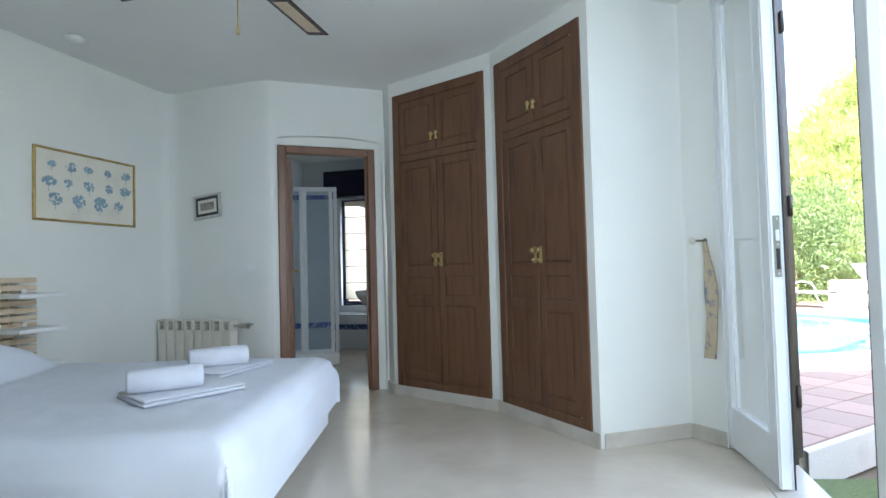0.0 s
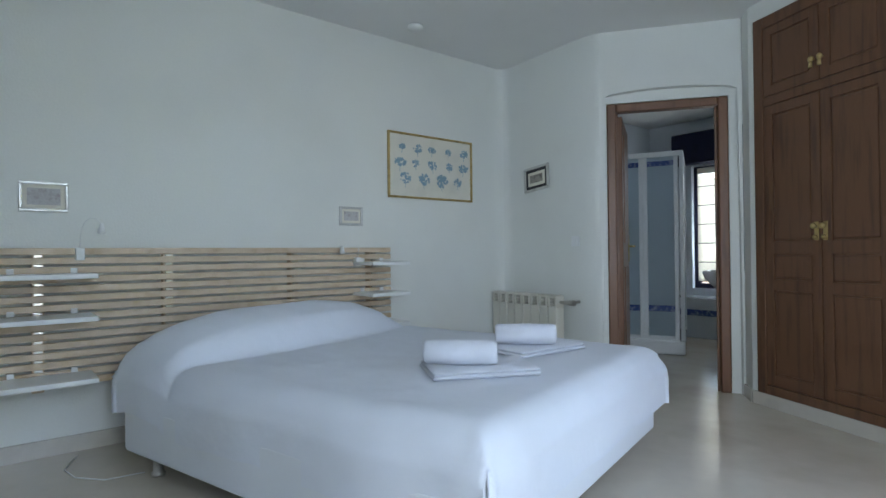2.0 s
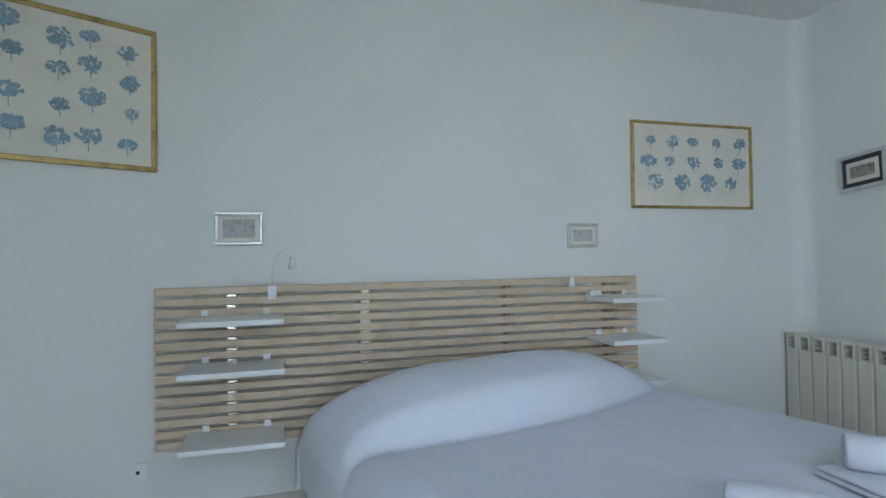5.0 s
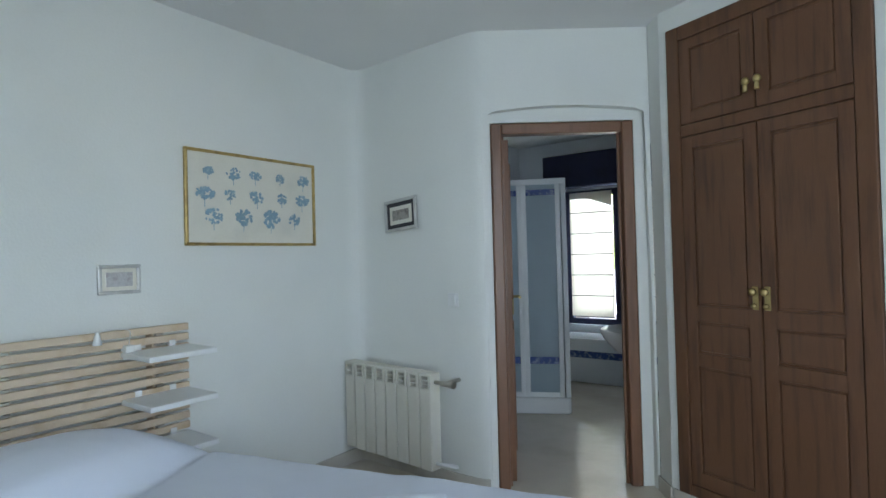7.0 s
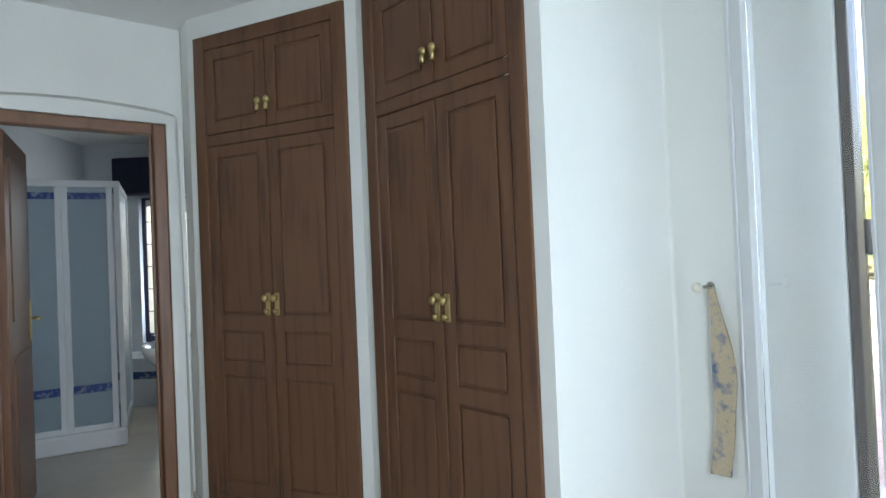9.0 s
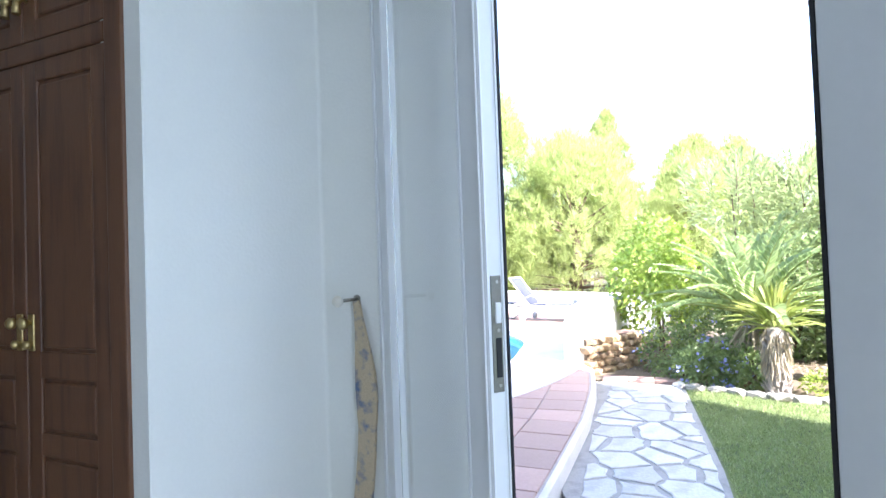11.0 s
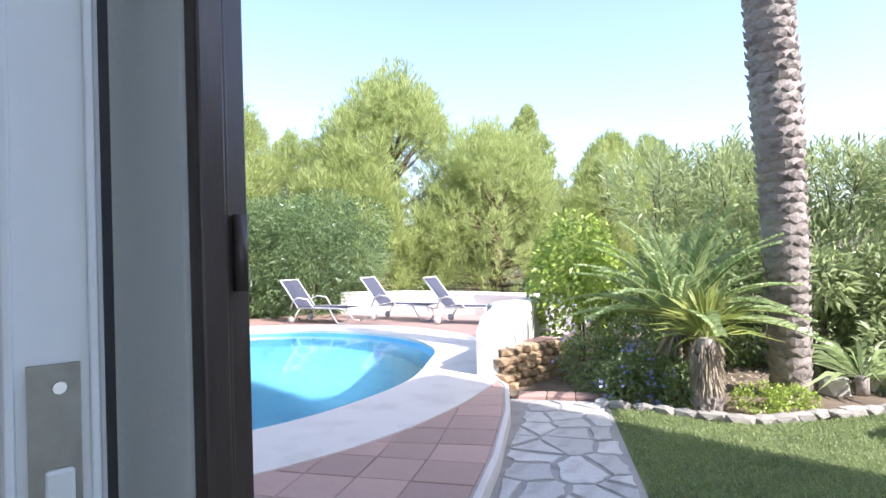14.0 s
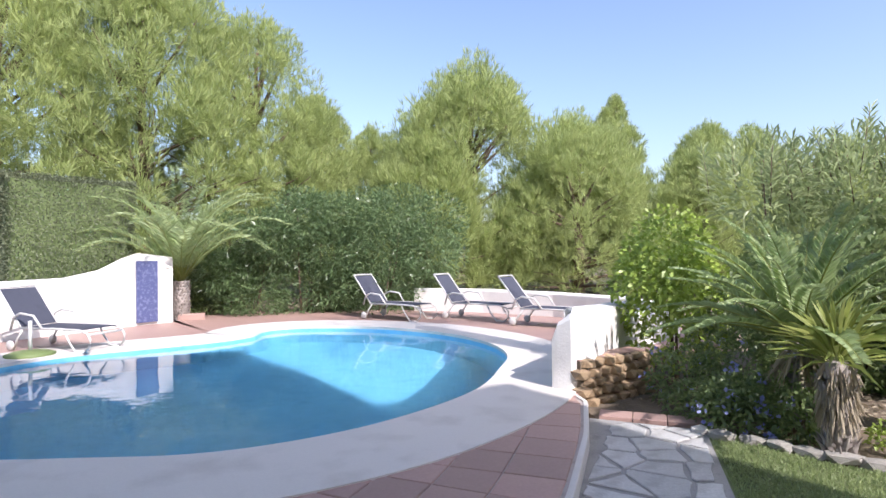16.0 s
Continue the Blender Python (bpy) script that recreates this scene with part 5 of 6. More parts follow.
def feather_palm(name, label, x, y, z, trunk_h, trunk_r, count, length, material, leaf, els, droop=1.0, seed=1, num=22, group="", dry=0, width=0.022):
    r = random.Random(seed)
    t = thing(name, label, "palm", pose(x, y, z), group)
    bm = bmesh.new()
    rows = int(trunk_h / 0.075) + 2
    for k in range(rows):
        zz = trunk_h * k / rows
        for j in range(14):
            a = (j + 0.5 * (k % 2)) * math.tau / 14 + r.uniform(-0.16, 0.16)
            rad = trunk_r * (1.0 - 0.06 * k / rows)
            m = pose(rad * 0.86 * math.cos(a), rad * 0.86 * math.sin(a), zz, 0, 0, math.degrees(a)) @ pose(0, 0, 0, 0, 22 + r.uniform(-6, 6), 0)
            leaf_base(bm, m, trunk_r * r.uniform(0.17, 0.26), r.uniform(0.07, 0.12))
    tube(bm, [(0, 0, -0.1), (0, 0, trunk_h)], trunk_r * 0.9, 12)
    part("trunk", bm, M_BARK, t)
    bs, P, D = bmesh.new(), [], []
    for k in range(count):
        f = k / count
        az = k * 2.39996 + r.uniform(-0.2, 0.2)
        el = els[0] + (els[1] - els[0]) * f + r.uniform(-0.08, 0.08)
        frond(bs, P, D, (0.05 * math.cos(az), 0.05 * math.sin(az), trunk_h), az, el, length * r.uniform(0.85, 1.08), num, leaf, droop)
    part("ribs", bs, M_YELLOWLEAF, t)
    P, D = np.array(P), np.array(D)
    leaves("fronds", t, material, P, D, np.linalg.norm(D, axis=1), width, 0.12)
    if dry:
        n = dry * 40
        a = RNG.random(n) * math.tau
        base = np.stack([trunk_r * np.cos(a), trunk_r * np.sin(a), trunk_h - 0.02 - 0.14 * RNG.random(n)], 1)
        way = np.stack([np.cos(a), np.sin(a), -1.1 - 0.6 * RNG.random(n)], 1)
        leaves("dry_leaves", t, M_DRY, base, way, 0.34, 0.02, 0.1, "dry hanging leaf bases")
    return t


feather_palm("cycad", "cycad with a stout rough trunk and arching dark green fronds", 6.92, 6.72, -0.22, 0.80, 0.09, 38, 1.26, M_CYCAD, 0.18, (1.48, 0.12), 0.48, 3, 66, dry=2, width=0.031)
feather_palm("palm_tree", "small feathery palm with arching fronds by the wall", 1.55, 17.1, -0.25, 1.05, 0.2, 40, 2.85, M_CYCAD, 0.40, (1.55, 0.80), 0.95, 5, 52, width=0.026)

# yellow-green fan palm before the cycad
t = thing("fan_palm", "young fan palm with a shaggy trunk and yellow-green blades", "palm", pose(6.50, 6.16, -0.22))
bm = bmesh.new()
r = random.Random(21)
for k in range(19):
    for j in range(11):
        a = (j + 0.5 * (k % 2)) * math.tau / 11 + r.uniform(-0.25, 0.25)
        rad = 0.085 + 0.02 * math.sin(k * 0.5)
        m = pose(rad * 0.85 * math.cos(a), rad * 0.85 * math.sin(a), k * 0.034 + r.uniform(0, 0.02), 0, 0, math.degrees(a)) @ pose(0, 0, 0, 0, 18 + r.uniform(-12, 16), 0)
        leaf_base(bm, m, r.uniform(0.016, 0.03), r.uniform(0.06, 0.13))
tube(bm, [(0, 0, -0.05), (0.01, 0.01, 0.4), (0, 0, 0.74)], [0.09, 0.085, 0.07], 12)
part("trunk", bm, M_BARK, t)
n = 130
a = RNG.random(n) * math.tau
el = 0.05 + 1.4 * RNG.random(n)
way = np.stack([np.cos(a) * np.cos(el), np.sin(a) * np.cos(el), np.sin(el)], 1)
leaves("foliage", t, M_YELLOWLEAF, way * 0.04 + np.array([0, 0, 0.74]), way, 0.56 * (0.7 + 0.5 * RNG.random(n)), 0.032, 0.22)
n = 330
a = RNG.random(n) * math.tau
base = np.stack([0.08 * np.cos(a), 0.08 * np.sin(a), 0.74 - 0.38 * RNG.random(n) ** 1.5], 1)
leaves("dry_skirt", t, M_DRY, base, np.stack([0.55 * np.cos(a), 0.55 * np.sin(a), -0.9 - 0.8 * RNG.random(n)], 1), 0.16, 0.018, 0.15, "dry hanging leaves")
n = 60
a = RNG.random(n) * math.tau
el = 0.25 + 1.2 * RNG.random(n)
t = thing("spiky_plant", "green spiky plant low under the palm trunk", "plant", pose(8.35, 5.75, -0.2))
way = np.stack([np.cos(a) * np.cos(el * 0.7), np.sin(a) * np.cos(el * 0.7), np.sin(el * 0.7)], 1)
leaves("foliage", t, M_CYCAD, way * 0.03 + np.array([0, 0, 0.18]), way, 0.7 * (0.7 + 0.5 * RNG.random(n)), 0.045, 0.3)
part("stem", tube(bmesh.new(), [(0, 0, 0), (0, 0, 0.2)], 0.06, 8), M_BARK, t)


# tall palm trunk
def tall_palm(x, y, label):
    r = random.Random(11)
    t = thing("palm_tree", label, "palm", pose(x, y, -0.25))
    bm = bmesh.new()
    H = 7.0

    def axis(z):
        return Vector((-0.05 * math.sin(z * 0.5), 0.06 * (z / H) - 0.03 * math.sin(z * 0.9), z))

    tube(bm, [tuple(axis(z)) for z in [H * k / 20 for k in range(21)]], [0.165 + 0.055 * min(1, k / 9) + 0.010 * math.sin(k * 1.7) for k in range(21)], 14)
    part("trunk", bm, M_BARK, t)
    bm = bmesh.new()
    rows = 64
    for k in range(rows):
        z = 0.05 + (H - 0.1) * k / rows
        c = axis(z)
        rad = 0.160 + 0.052 * min(1, z / 3.1)
        num = 9
        for j in range(num):
            a = (j + 0.5 * (k % 2)) * math.tau / num + r.uniform(-0.09, 0.09)
            tilt = r.uniform(8, 24) + (8 if z > 2.2 else 0)
            m = Matrix.Translation(c) @ pose(rad * math.cos(a), rad * math.sin(a), r.uniform(-0.012, 0.012), 0, 0, math.degrees(a)) @ pose(0, 0, 0, 0, tilt, 0)
            s = r.uniform(1.15, 1.55)
            v = [bm.verts.new(m @ Vector(p)) for p in ((-0.02, -0.062 * s, -0.03), (-0.02, 0.062 * s, -0.03), (0.006, 0.050 * s, 0.035 * s), (0.012, 0.0, 0.062 * s), (0.006, -0.050 * s, 0.035 * s), (0.022, 0.0, 0.005))]
            for f in ((0, 5, 4), (4, 5, 3), (3, 5, 2), (2, 5, 1), (1, 5, 0), (0, 4, 3, 2, 1)):
                bm.faces.new([v[q] for q in f])
    part("scarred_bark", bm, M_BARK, t, "rows of rough leaf scars")["kind"] = "stuff"
    bs, P, D = bmesh.new(), [], []
    top = axis(H)
    for k in range(26):
        frond(bs, P, D, tuple(top), k * 2.39996, 1.3 - 1.5 * k / 26, 2.6, 24, 0.45, 0.8)
    part("ribs", bs, M_YELLOWLEAF, t)
    P, D = np.array(P), np.array(D)
    leaves("fronds", t, M_CYCAD, P, D, np.linalg.norm(D, axis=1), 0.035, 0.12)


tall_palm(7.78, 6.13, "tall palm with a thick grey scarred trunk")


# ---- garden walls ----
def low_wall(name, label, pts, thick, z0, tops, material=None):
    """A wall along plan points with a top that changes height; its edges are rounded."""
    bm = bmesh.new()
    rows = []
    for i, p in enumerate(pts):
        a, b = Vector(pts[max(i - 1, 0)]), Vector(pts[min(i + 1, len(pts) - 1)])
        d = (b - a).normalized()
        s = Vector((-d.y, d.x)) * thick / 2
        q, h = Vector(p), tops[i]
        prof = [(-1, z0), (-1, h - 0.05), (-0.8, h - 0.012), (-0.4, h), (0.4, h), (0.8, h - 0.012), (1, h - 0.05), (1, z0)]
        rows.append([bm.verts.new((q.x + s.x * k, q.y + s.y * k, z)) for k, z in prof])
    for a, b in zip(rows, rows[1:]):
        for k in range(7):
            bm.faces.new((a[k], b[k], b[k + 1], a[k + 1]))
    bm.faces.new(rows[0])
    bm.faces.new(rows[-1][::-1])
    bmesh.ops.recalc_face_normals(bm, faces=bm.faces)
    return solid(name, bm, material or M_OUTWALL, label, "wall", "structure")


low_wall("garden_wall_1", "low white rendered garden wall with a rounded end post", [(5.63, 8.42), (5.66, 8.37), (5.70, 8.30), (5.78, 8.28), (6.0, 8.45), (6.6, 8.95), (7.35, 9.56)], 0.34, -0.3, [0.50, 0.64, 0.72, 0.77, 0.76, 0.71, 0.67])
low_wall("garden_wall_2", "low white rendered wall behind the sun loungers", [(6.9, 16.6), (8.2, 15.4), (9.2, 13.9), (9.8, 12.2), (9.3, 10.6), (7.5, 9.75)], 0.22, -0.3, [0.50, 0.50, 0.48, 0.46, 0.45, 0.45])
wall_w = low_wall("garden_wall_3", "white rendered garden wall with a raised end", [(-4.0, 13.0), (-2.4, 14.0), (-1.1, 14.95), (-0.3, 15.6), (0.2, 16.0), (0.55, 16.3), (0.8, 16.45), (1.36, 16.78)], 0.26, -0.3, [1.0, 0.98, 0.95, 0.97, 1.1, 1.32, 1.42, 1.34])
m, _ = along((0.75, 16.36), (1.36, 16.74))
solid("tile_panel", block(-0.03, -0.139, 0.0, 0.40, -0.104, 1.26, 0.004, m), M_BLUETILE, "deep blue tiled panel on the white garden wall", "tiles", "structure")
solid("plant_trough", block(1.5, 16.9, -0.06, 2.05, 17.1, 0.08, 0.01), M_TERRA, "low terracotta trough at the hedge", "planter")

# stones of the bed: rubble under the pool wall, edging, white rocks
def stone_mesh(seed, k=0.35):
    bm = bmesh.new()
    bmesh.ops.create_icosphere(bm, subdivisions=1, radius=0.5)
    r = random.Random(seed)
    for v in bm.verts:
        v.co *= 1 + r.uniform(-k, k) * 0.5
        v.co = Vector((math.copysign(abs(c) ** 0.8, c) for c in v.co))
    me = bpy.data.meshes.new("stone")
    bm.to_mesh(me)
    bm.free()
    return me


STONES = [stone_mesh(k) for k in range(6)]


def stones(parent, name, material, spots):
    own = [me.copy() for me in STONES]
    for me in own:
        me.materials.append(material)
    for k, (x, y, z, sx, sy, sz, rz) in enumerate(spots):
        share(name, own[k % 6], parent, pose(x, y, z, 0, 0, rz) @ Matrix.Diagonal((sx, sy, sz, 1)))


r = random.Random(5)
rub = thing("rubble_wall", "low wall of warm brown rubble stones under the white wall", "stone wall", pose(0, 0, 0))
m, _ = along((5.66, 8.06), (6.75, 8.30))
spots = []
for row in range(6):
    for k in range(7):
        q = m @ Vector((0.07 + k * 0.155 + 0.07 * (row % 2) + r.uniform(-0.02, 0.02), 0.02 + row * 0.012, -0.25 + row * 0.092 + r.uniform(-0.012, 0.012)))
        spots.append((q.x, q.y, q.z, r.uniform(0.15, 0.21), 0.17, r.uniform(0.09, 0.125), r.uniform(0, 40)))
stones(rub, "stone", M_RUBBLE, spots)
part("core", block(0.02, 0.05, -0.3, 1.12, 0.30, 0.245, 0.0, m), M_EARTH, rub)
part("cap", block(0.02, 0.06, 0.245, 1.10, 0.29, 0.262, 0.006, m), M_TERRA, rub, "earthy terracotta cap")

edg = thing("bed_edging", "edging of pale rough stones along the planting bed", "edging", pose(0, 0, 0))
line = [(6.02, 6.85), (6.25, 6.52), (6.36, 6.10), (6.62, 5.78), (7.1, 5.56), (7.77, 5.33), (8.6, 5.05), (9.5, 4.72), (10.6, 4.6)]
spots = []
for (x0, y0), (x1, y1) in zip(line, line[1:]):
    d = math.hypot(x1 - x0, y1 - y0)
    for k in range(max(1, round(d / 0.19))):
        f = (k + 0.5) / max(1, round(d / 0.19))
        spots.append((x0 + (x1 - x0) * f + r.uniform(-0.02, 0.02), y0 + (y1 - y0) * f + r.uniform(-0.02, 0.02) + 0.05, -0.15 + r.uniform(-0.01, 0.015), r.uniform(0.18, 0.24), r.uniform(0.12, 0.17), r.uniform(0.07, 0.11), math.degrees(math.atan2(y1 - y0, x1 - x0)) + r.uniform(-9, 9)))
stones(edg, "stone", M_STONE, spots)
for x, y, s in ((8.25, 5.95, 0.34), (8.75, 5.75, 0.42), (9.0, 5.35, 0.30), (6.05, 6.98, 0.16), (6.2, 6.9, 0.13)):
    me = STONES[int(x * 7) % 6].copy()
    me.materials.append(M_COPING)
    rock = tagged(new("garden_rock", me), "pale rounded rock in the planting bed", "rock", "garden rocks")
    rock.matrix_basis = pose(x, y, -0.22 + s * 0.3, 0, 0, x * 90) @ Matrix.Diagonal((s, s * 0.8, s * 0.75, 1))

bed_soil = solid("planting_bed", prism(bmesh.new(), [(6.02, 6.85), (6.25, 6.52), (6.36, 6.10), (6.62, 5.80), (7.1, 5.58), (7.77, 5.35), (8.6, 5.07), (9.5, 4.74), (12, 4.6), (12, 9.6), (8.2, 9.6), (6.9, 9.0), (6.75, 8.35), (5.62, 8.02), (5.55, 7.66), (6.1, 7.05)], -0.29, -0.19), M_EARTH,
                 "dark earth of the planting bed", "planting bed", "structure")
n = 2600
q = np.stack([6.1 + 3.6 * RNG.random(n), 5.0 + 3.2 * RNG.random(n), np.full(n, -0.185)], 1)
q = q[(q[:, 1] > 6.95 - 0.36 * (q[:, 0] - 6.0)) & (q[:, 0] > 6.3)]
lt = leaves("leaf_litter", None, M_DRY, q, RNG.normal(size=q.shape) * np.array([1, 1, 0.15]) + np.array([0, 0, 0.1]), 0.07, 0.02, 0.0)
tagged(lt, "dry fallen leaves on the planting bed", "litter", kind="stuff")


# ---- sun loungers ----
def lounger(m, label, back=50):
    t = thing("sun_lounger", label, "sun lounger", m, "sun loungers")
    for y in (-0.30, 0.30):
        part("side_rail", tube(bmesh.new(), [(0.55, y, 0.33), (1.2, y, 0.34), (1.70, y, 0.33), (1.84, y, 0.29), (1.90, y, 0.20), (1.88, y, 0.09), (1.80, y, 0.015)], 0.017), M_LFRAME, t)
        part("leg", tube(bmesh.new(), [(0.62, y, 0.33), (0.50, y, 0.18), (0.42, y, 0.0)], 0.016), M_LFRAME, t)
        part("leg", tube(bmesh.new(), [(1.40, y, 0.33), (1.50, y, 0.16), (1.62, y, 0.015), (1.80, y, 0.015)], 0.015), M_LFRAME, t)
        part("armrest", tube(bmesh.new(), [(0.38, y * 1.06, 0.30), (0.46, y * 1.1, 0.50), (0.60, y * 1.12, 0.56), (0.86, y * 1.12, 0.53), (1.0, y * 1.06, 0.34)], 0.018), M_LFRAME, t)
    part("crossbar", tube(bmesh.new(), [(1.86, -0.30, 0.27), (1.86, 0.30, 0.27)], 0.016), M_LFRAME, t)
    seat = bmesh.new()
    box(seat, 0.56, -0.285, 0.332, 1.76, 0.285, 0.344, None, 0.005)
    part("seat_mesh", seat, M_MESH, t, "dark grey fabric seat")
    bk = pose(0.56, 0, 0.335, 0, 180 + back, 0)
    part("back_mesh", block(0.02, -0.28, -0.006, 0.74, 0.28, 0.006, 0.005, bk), M_MESH, t, "dark grey fabric backrest")
    for y in (-0.295, 0.295):
        part("back_rail", tube(bmesh.new(), [tuple(bk @ Vector((x, y, 0))) for x in (0.0, 0.4, 0.77)], 0.016), M_LFRAME, t)
    part("back_bar", tube(bmesh.new(), [tuple(bk @ Vector((0.77, y, 0))) for y in (-0.295, 0.295)], 0.016), M_LFRAME, t)
    for y in (-0.34, 0.34):
        w = part("wheel", lathe(bmesh.new(), [(0.02, -0.015), (0.07, -0.015), (0.075, 0.0), (0.07, 0.015), (0.02, 0.015)], 16, pose(0.40, y, 0.075, 90, 0, 0)), M_LFRAME, t)
    return t


lg = lounger(pose(5.31, 15.9, DECK_Z, 0, 0, -55), "white-framed sun lounger with dark mesh, backrest raised", 52)
copy_thing(lg, pose(6.90, 15.1, DECK_Z, 0, 0, -55))
copy_thing(lg, pose(7.6, 13.4, DECK_Z, 0, 0, -55))
copy_thing(lg, pose(-0.7, 14.25, DECK_Z, 0, 0, -38))
ub = thing("parasol_base", "round dark green parasol base with a short pole", "parasol base", pose(-0.15, 13.0, DECK_Z))
part("foot", lathe(bmesh.new(), [(0.30, 0.0), (0.31, 0.04), (0.22, 0.07), (0.05, 0.09)], 24), M_DARKLEAF, ub)
part("tube", tube(bmesh.new(), [(0, 0, 0.08), (0, 0, 0.5)], 0.025), M_LFRAME, ub)
# ---- paving pieces ----
def deck_outer():
    out = []
    cx, cy = 3.0, 11.0
    for i, (x, y) in enumerate(COPE):
        a = math.atan2(y - cy, x - cx)
        k = 0.03
        if y > 9.2 and x > 4:
            k = min(3.2, 0.03 + (y - 9.2) * 2.2)
        if y > 12.5 or x < 0.4:
            k = 3.0
        d = Vector((x - cx, y - cy)).normalized()
        out.append((x + d.x * k, y + d.y * k))
    return out


deck = solid("terrace_far", ring(bmesh.new(), offset(POOL, 0.7), deck_outer(), -0.29, DECK_Z - 0.004), M_TERRA, "terracotta tiled terrace round the pool", "terrace", "structure")


def polyline_point(line, s):
    for a, b in zip(line, line[1:]):
        d = math.hypot(b[0] - a[0], b[1] - a[1])
        if s <= d or b is line[-1]:
            u = Vector(((b[0] - a[0]) / d, (b[1] - a[1]) / d))
            return Vector(a) + u * s, u
        s -= d


def inside(p, poly):
    hit, n = False, len(poly)
    for i in range(n):
        (x0, y0), (x1, y1) = poly[i], poly[(i + 1) % n]
        if (y0 > p[1]) != (y1 > p[1]) and p[0] < (x1 - x0) * (p[1] - y0) / (y1 - y0) + x0:
            hit = not hit
    return hit


def slab(name, poly, z0, z1, material, parent, inset=0.006):
    """One paving piece: a prism with a slightly smaller top."""
    c = Vector((sum(p[0] for p in poly) / len(poly), sum(p[1] for p in poly) / len(poly)))
    bm = bmesh.new()
    rows = []
    for z, k in ((z0, 0.0), (z1 - 0.005, 0.0), (z1, inset)):
        row = []
        for p in poly:
            d = Vector(p) - c
            q = c + d * max(0.2, 1 - k / max(d.length, 0.02))
            row.append(bm.verts.new((q.x - c.x, q.y - c.y, z)))
        rows.append(row)
    n = len(poly)
    for a, b in zip(rows, rows[1:]):
        for i in range(n):
            bm.faces.new((a[i], a[(i + 1) % n], b[(i + 1) % n], b[i]))
    bm.faces.new(rows[-1])
    ob = part(name, bm, material, parent)
    ob.location = (c.x, c.y, 0)
    return ob


KLEN = sum(math.hypot(b[0] - a[0], b[1] - a[1]) for a, b in zip(KERB, KERB[1:]))
rr = random.Random(8)
cut = offset(POOL, 0.93)
STEP = 0.36
for j in range(11):
    v0 = 0.06 + (0.0 if j == 0 else 0.40 + (j - 1) * STEP)
    v1 = 0.06 + 0.40 + j * STEP - 0.010
    if j == 0:
        v1 = 0.06 + 0.39
    for i in range(int(KLEN / STEP)):
        s0, s1 = i * STEP + 0.005, (i + 1) * STEP - 0.005
        quad = []
        for s, v in ((s0, v0), (s1, v0), (s1, v1), (s0, v1)):
            p, u = polyline_point(KERB, s)
            quad.append((p.x - u.y * v, p.y + u.x * v))
        cen = (sum(q[0] for q in quad) / 4, sum(q[1] for q in quad) / 4)
        if all(inside(q, cut) for q in quad) or cen[0] < 1.9 and cen[1] < 5.6:
            continue
        slab("terrace_tile", quad, DECK_Z - 0.03, DECK_Z + rr.uniform(-0.0015, 0.0015), M_TERRA, terrace)

bm = bmesh.new()
prev = None
for k in range(41):
    p, u = polyline_point(KERB, KLEN * k / 40)
    nrm = Vector((-u.y, u.x))
    cur = [bm.verts.new((p.x + nrm.x * v, p.y + nrm.y * v, z)) for v, z in ((-0.01, -0.28), (-0.008, DECK_Z - 0.006), (0.0, DECK_Z + 0.001), (0.034, DECK_Z + 0.001), (0.034, -0.28))]
    if prev:
        for q in range(4):
            bm.faces.new((prev[q], cur[q], cur[q + 1], prev[q + 1]))
    prev = cur
bmesh.ops.recalc_face_normals(bm, faces=bm.faces)
solid("kerb", bm, M_COPING, "pale rendered kerb at the edge of the terrace", "kerb", "structure")


def clip_half(poly, p, nrm):
    out = []
    for i in range(len(poly)):
        a, b = Vector(poly[i]), Vector(poly[(i + 1) % len(poly)])
        da, db = (a - p).dot(nrm), (b - p).dot(nrm)
        if da <= 0:
            out.append(tuple(a))
        if da * db < 0:
            out.append(tuple(a + (b - a) * (da / (da - db))))
    return out


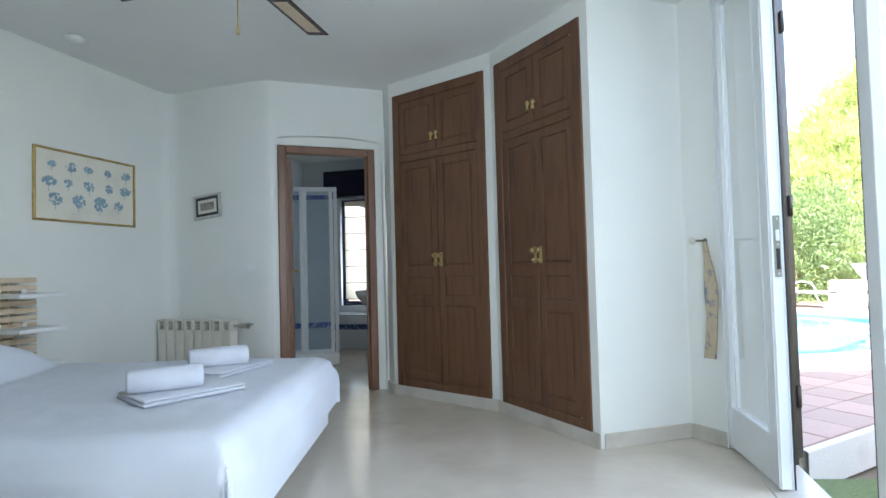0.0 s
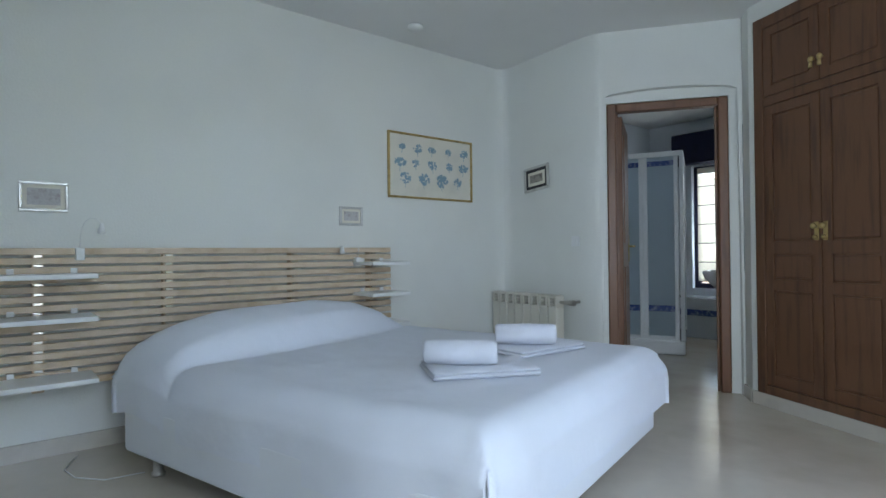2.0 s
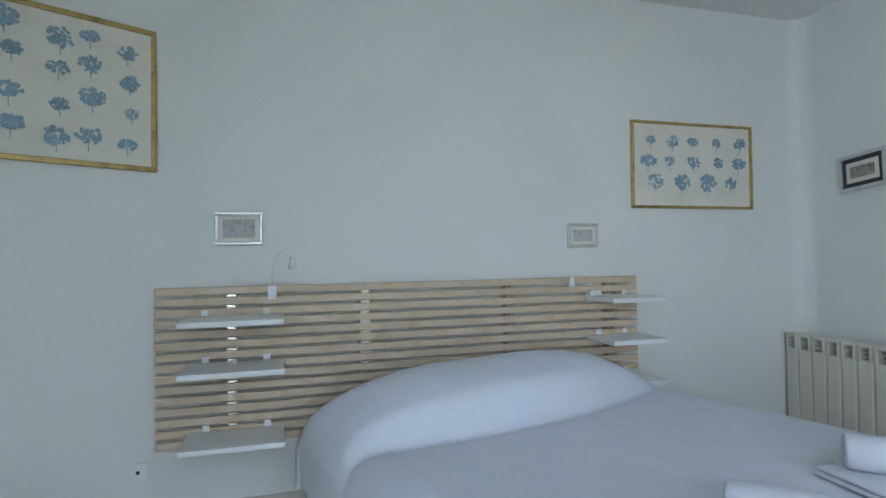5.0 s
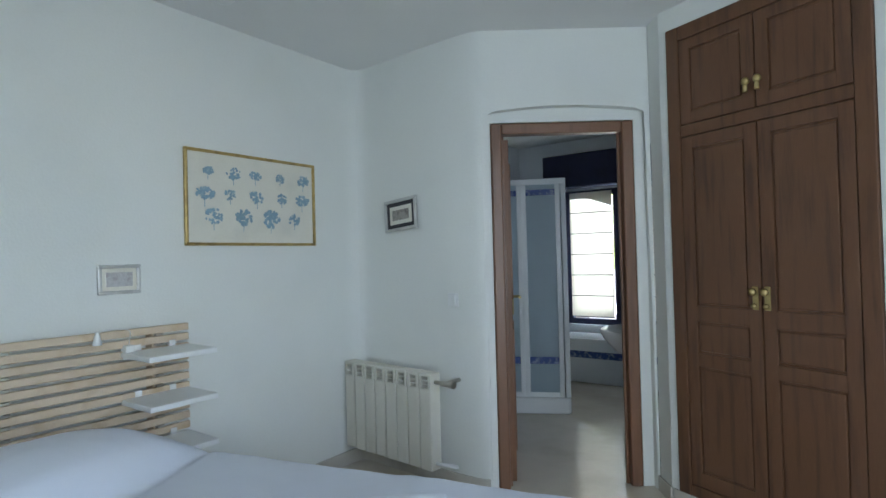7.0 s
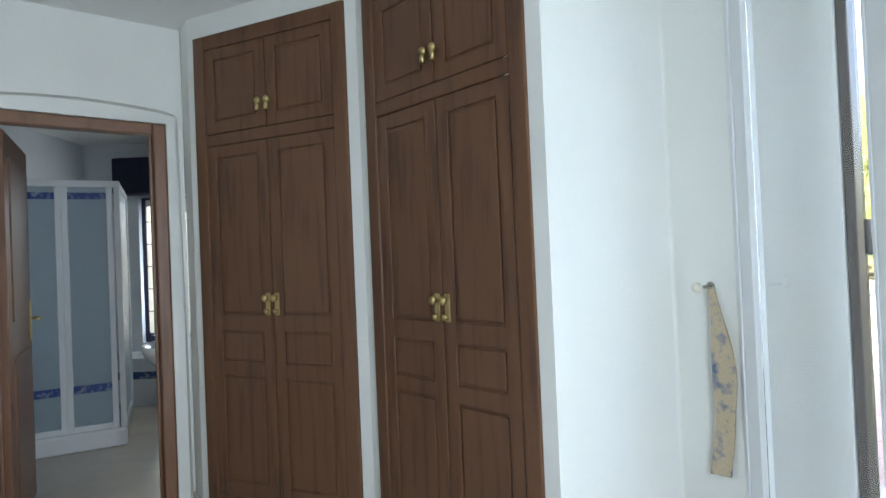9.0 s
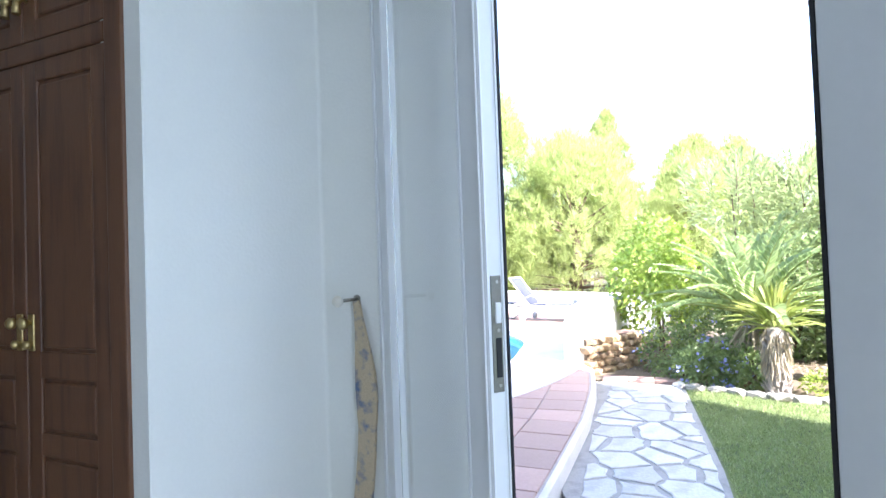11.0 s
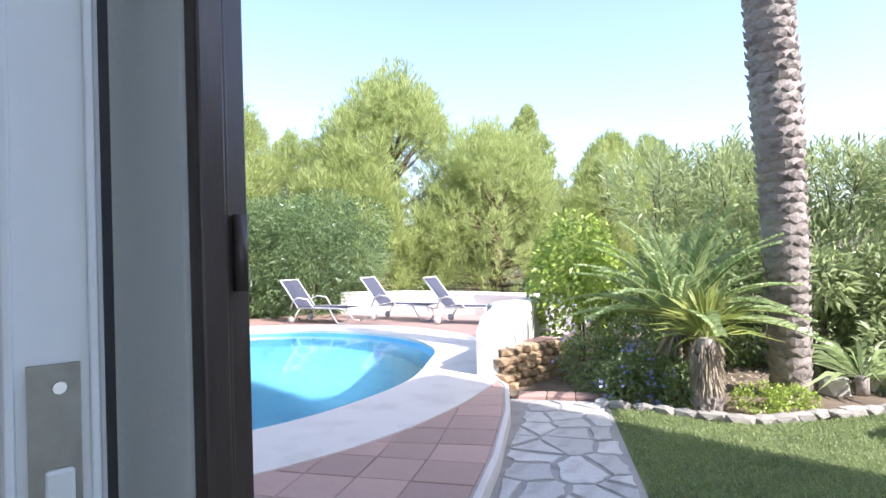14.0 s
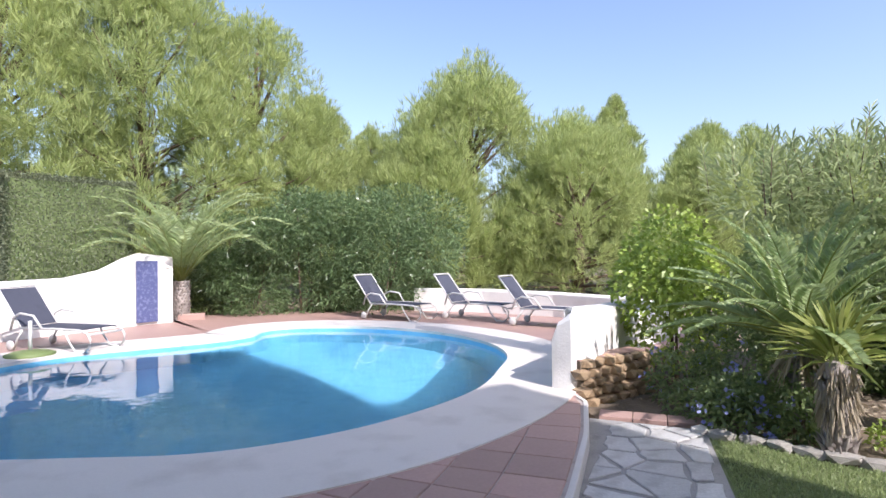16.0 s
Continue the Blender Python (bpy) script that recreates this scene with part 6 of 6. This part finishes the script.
PATH_POLY = [(4.05, 4.62), (4.45, 5.05), (6.10, 6.99), (5.47, 7.64), (4.945, 7.025), (4.205, 6.195), (3.42, 5.415), (2.85, 4.82)]
seeds = []
pm, pl = along((3.3, 4.7), (5.8, 7.3))
for i in range(16):
    for j in range(5):
        q = pm @ Vector((-0.2 + i * 0.27 + rr.uniform(-0.14, 0.14), -0.60 + j * 0.29 + rr.uniform(-0.13, 0.13) + 0.13 * (i % 2), 0))
        if rr.random() > 0.2:
            seeds.append(Vector((q.x, q.y)))
for i, s in enumerate(seeds):
    cell = [(s.x - 0.6, s.y - 0.6), (s.x + 0.6, s.y - 0.6), (s.x + 0.6, s.y + 0.6), (s.x - 0.6, s.y + 0.6)]
    for k, o in enumerate(seeds):
        if k != i and (o - s).length < 1.0 and len(cell) > 2:
            d = (o - s).normalized()
            cell = clip_half(cell, (o + s) / 2 - d * (0.009 + 0.012 * ((i * 7 + k * 7) % 5) / 4), d)
    for a, b in zip(PATH_POLY, PATH_POLY[1:] + PATH_POLY[:1]):
        d = (Vector(b) - Vector(a)).normalized()
        if len(cell) > 2:
            cell = clip_half(cell, Vector(a) - Vector((d.y, -d.x)) * 0.03, Vector((d.y, -d.x)))
    if len(cell) > 2:
        area = abs(sum(cell[k][0] * cell[(k + 1) % len(cell)][1] - cell[(k + 1) % len(cell)][0] * cell[k][1] for k in range(len(cell)))) / 2
        if area > 0.006:
            edge = []
            for p, q in zip(cell, cell[1:] + cell[:1]):
                e = Vector(q) - Vector(p)
                edge.append(p)
                if e.length > 0.09:
                    w = Vector((-e.y, e.x)).normalized()
                    for f in (0.33, 0.68):
                        edge.append(tuple(Vector(p) + e * (f + rr.uniform(-0.08, 0.08)) + w * rr.uniform(-0.002, 0.016)))
            cell = edge
            slab("flagstone", cell, PATH_Z - 0.03, PATH_Z + rr.uniform(-0.003, 0.004), M_FLAG, path, 0.008)

m, n = along((5.52, 7.64), (6.16, 7.05))
for k in range(3):
    part("edge_tile", block(k * n / 3 + 0.004, -0.02, PATH_Z - 0.04, (k + 1) * n / 3 - 0.004, 0.20, PATH_Z + 0.02, 0.006, m), M_TERRA, path)

# grass blades of the lawn
LAWN_POLY = [(4.1, 0.8), (11.0, 0.8), (10.5, 4.45), (9.5, 4.68), (7.77, 5.27), (7.1, 5.50), (6.60, 5.72), (6.33, 6.03), (6.24, 6.38), (6.12, 6.98), (4.465, 5.02), (4.06, 4.58), (3.0, 4.2)]
num = 230000
q = np.stack([3.0 + 8.0 * RNG.random(num) ** 1.2, 1.4 + 5.7 * RNG.random(num)], 1)
mask = np.zeros(num, bool)
for i in range(len(LAWN_POLY)):
    (x0, y0), (x1, y1) = LAWN_POLY[i], LAWN_POLY[(i + 1) % len(LAWN_POLY)]
    cross = ((y0 > q[:, 1]) != (y1 > q[:, 1])) & (q[:, 0] < (x1 - x0) * (q[:, 1] - y0) / (y1 - y0 + 1e-9) + x0)
    mask ^= cross
q = q[mask]
P = np.concatenate([q, np.full((len(q), 1), LAWN_Z - 0.004)], 1)
way = RNG.normal(size=P.shape) * np.array([0.5, 0.5, 0.1]) + np.array([0, 0, 1.0])
gr = leaves("grass", None, M_GRASS, P, way, 0.030 + 0.02 * RNG.random(len(P)), 0.007, 0.1)
tagged(gr, "short dense green lawn grass", "grass", kind="stuff")
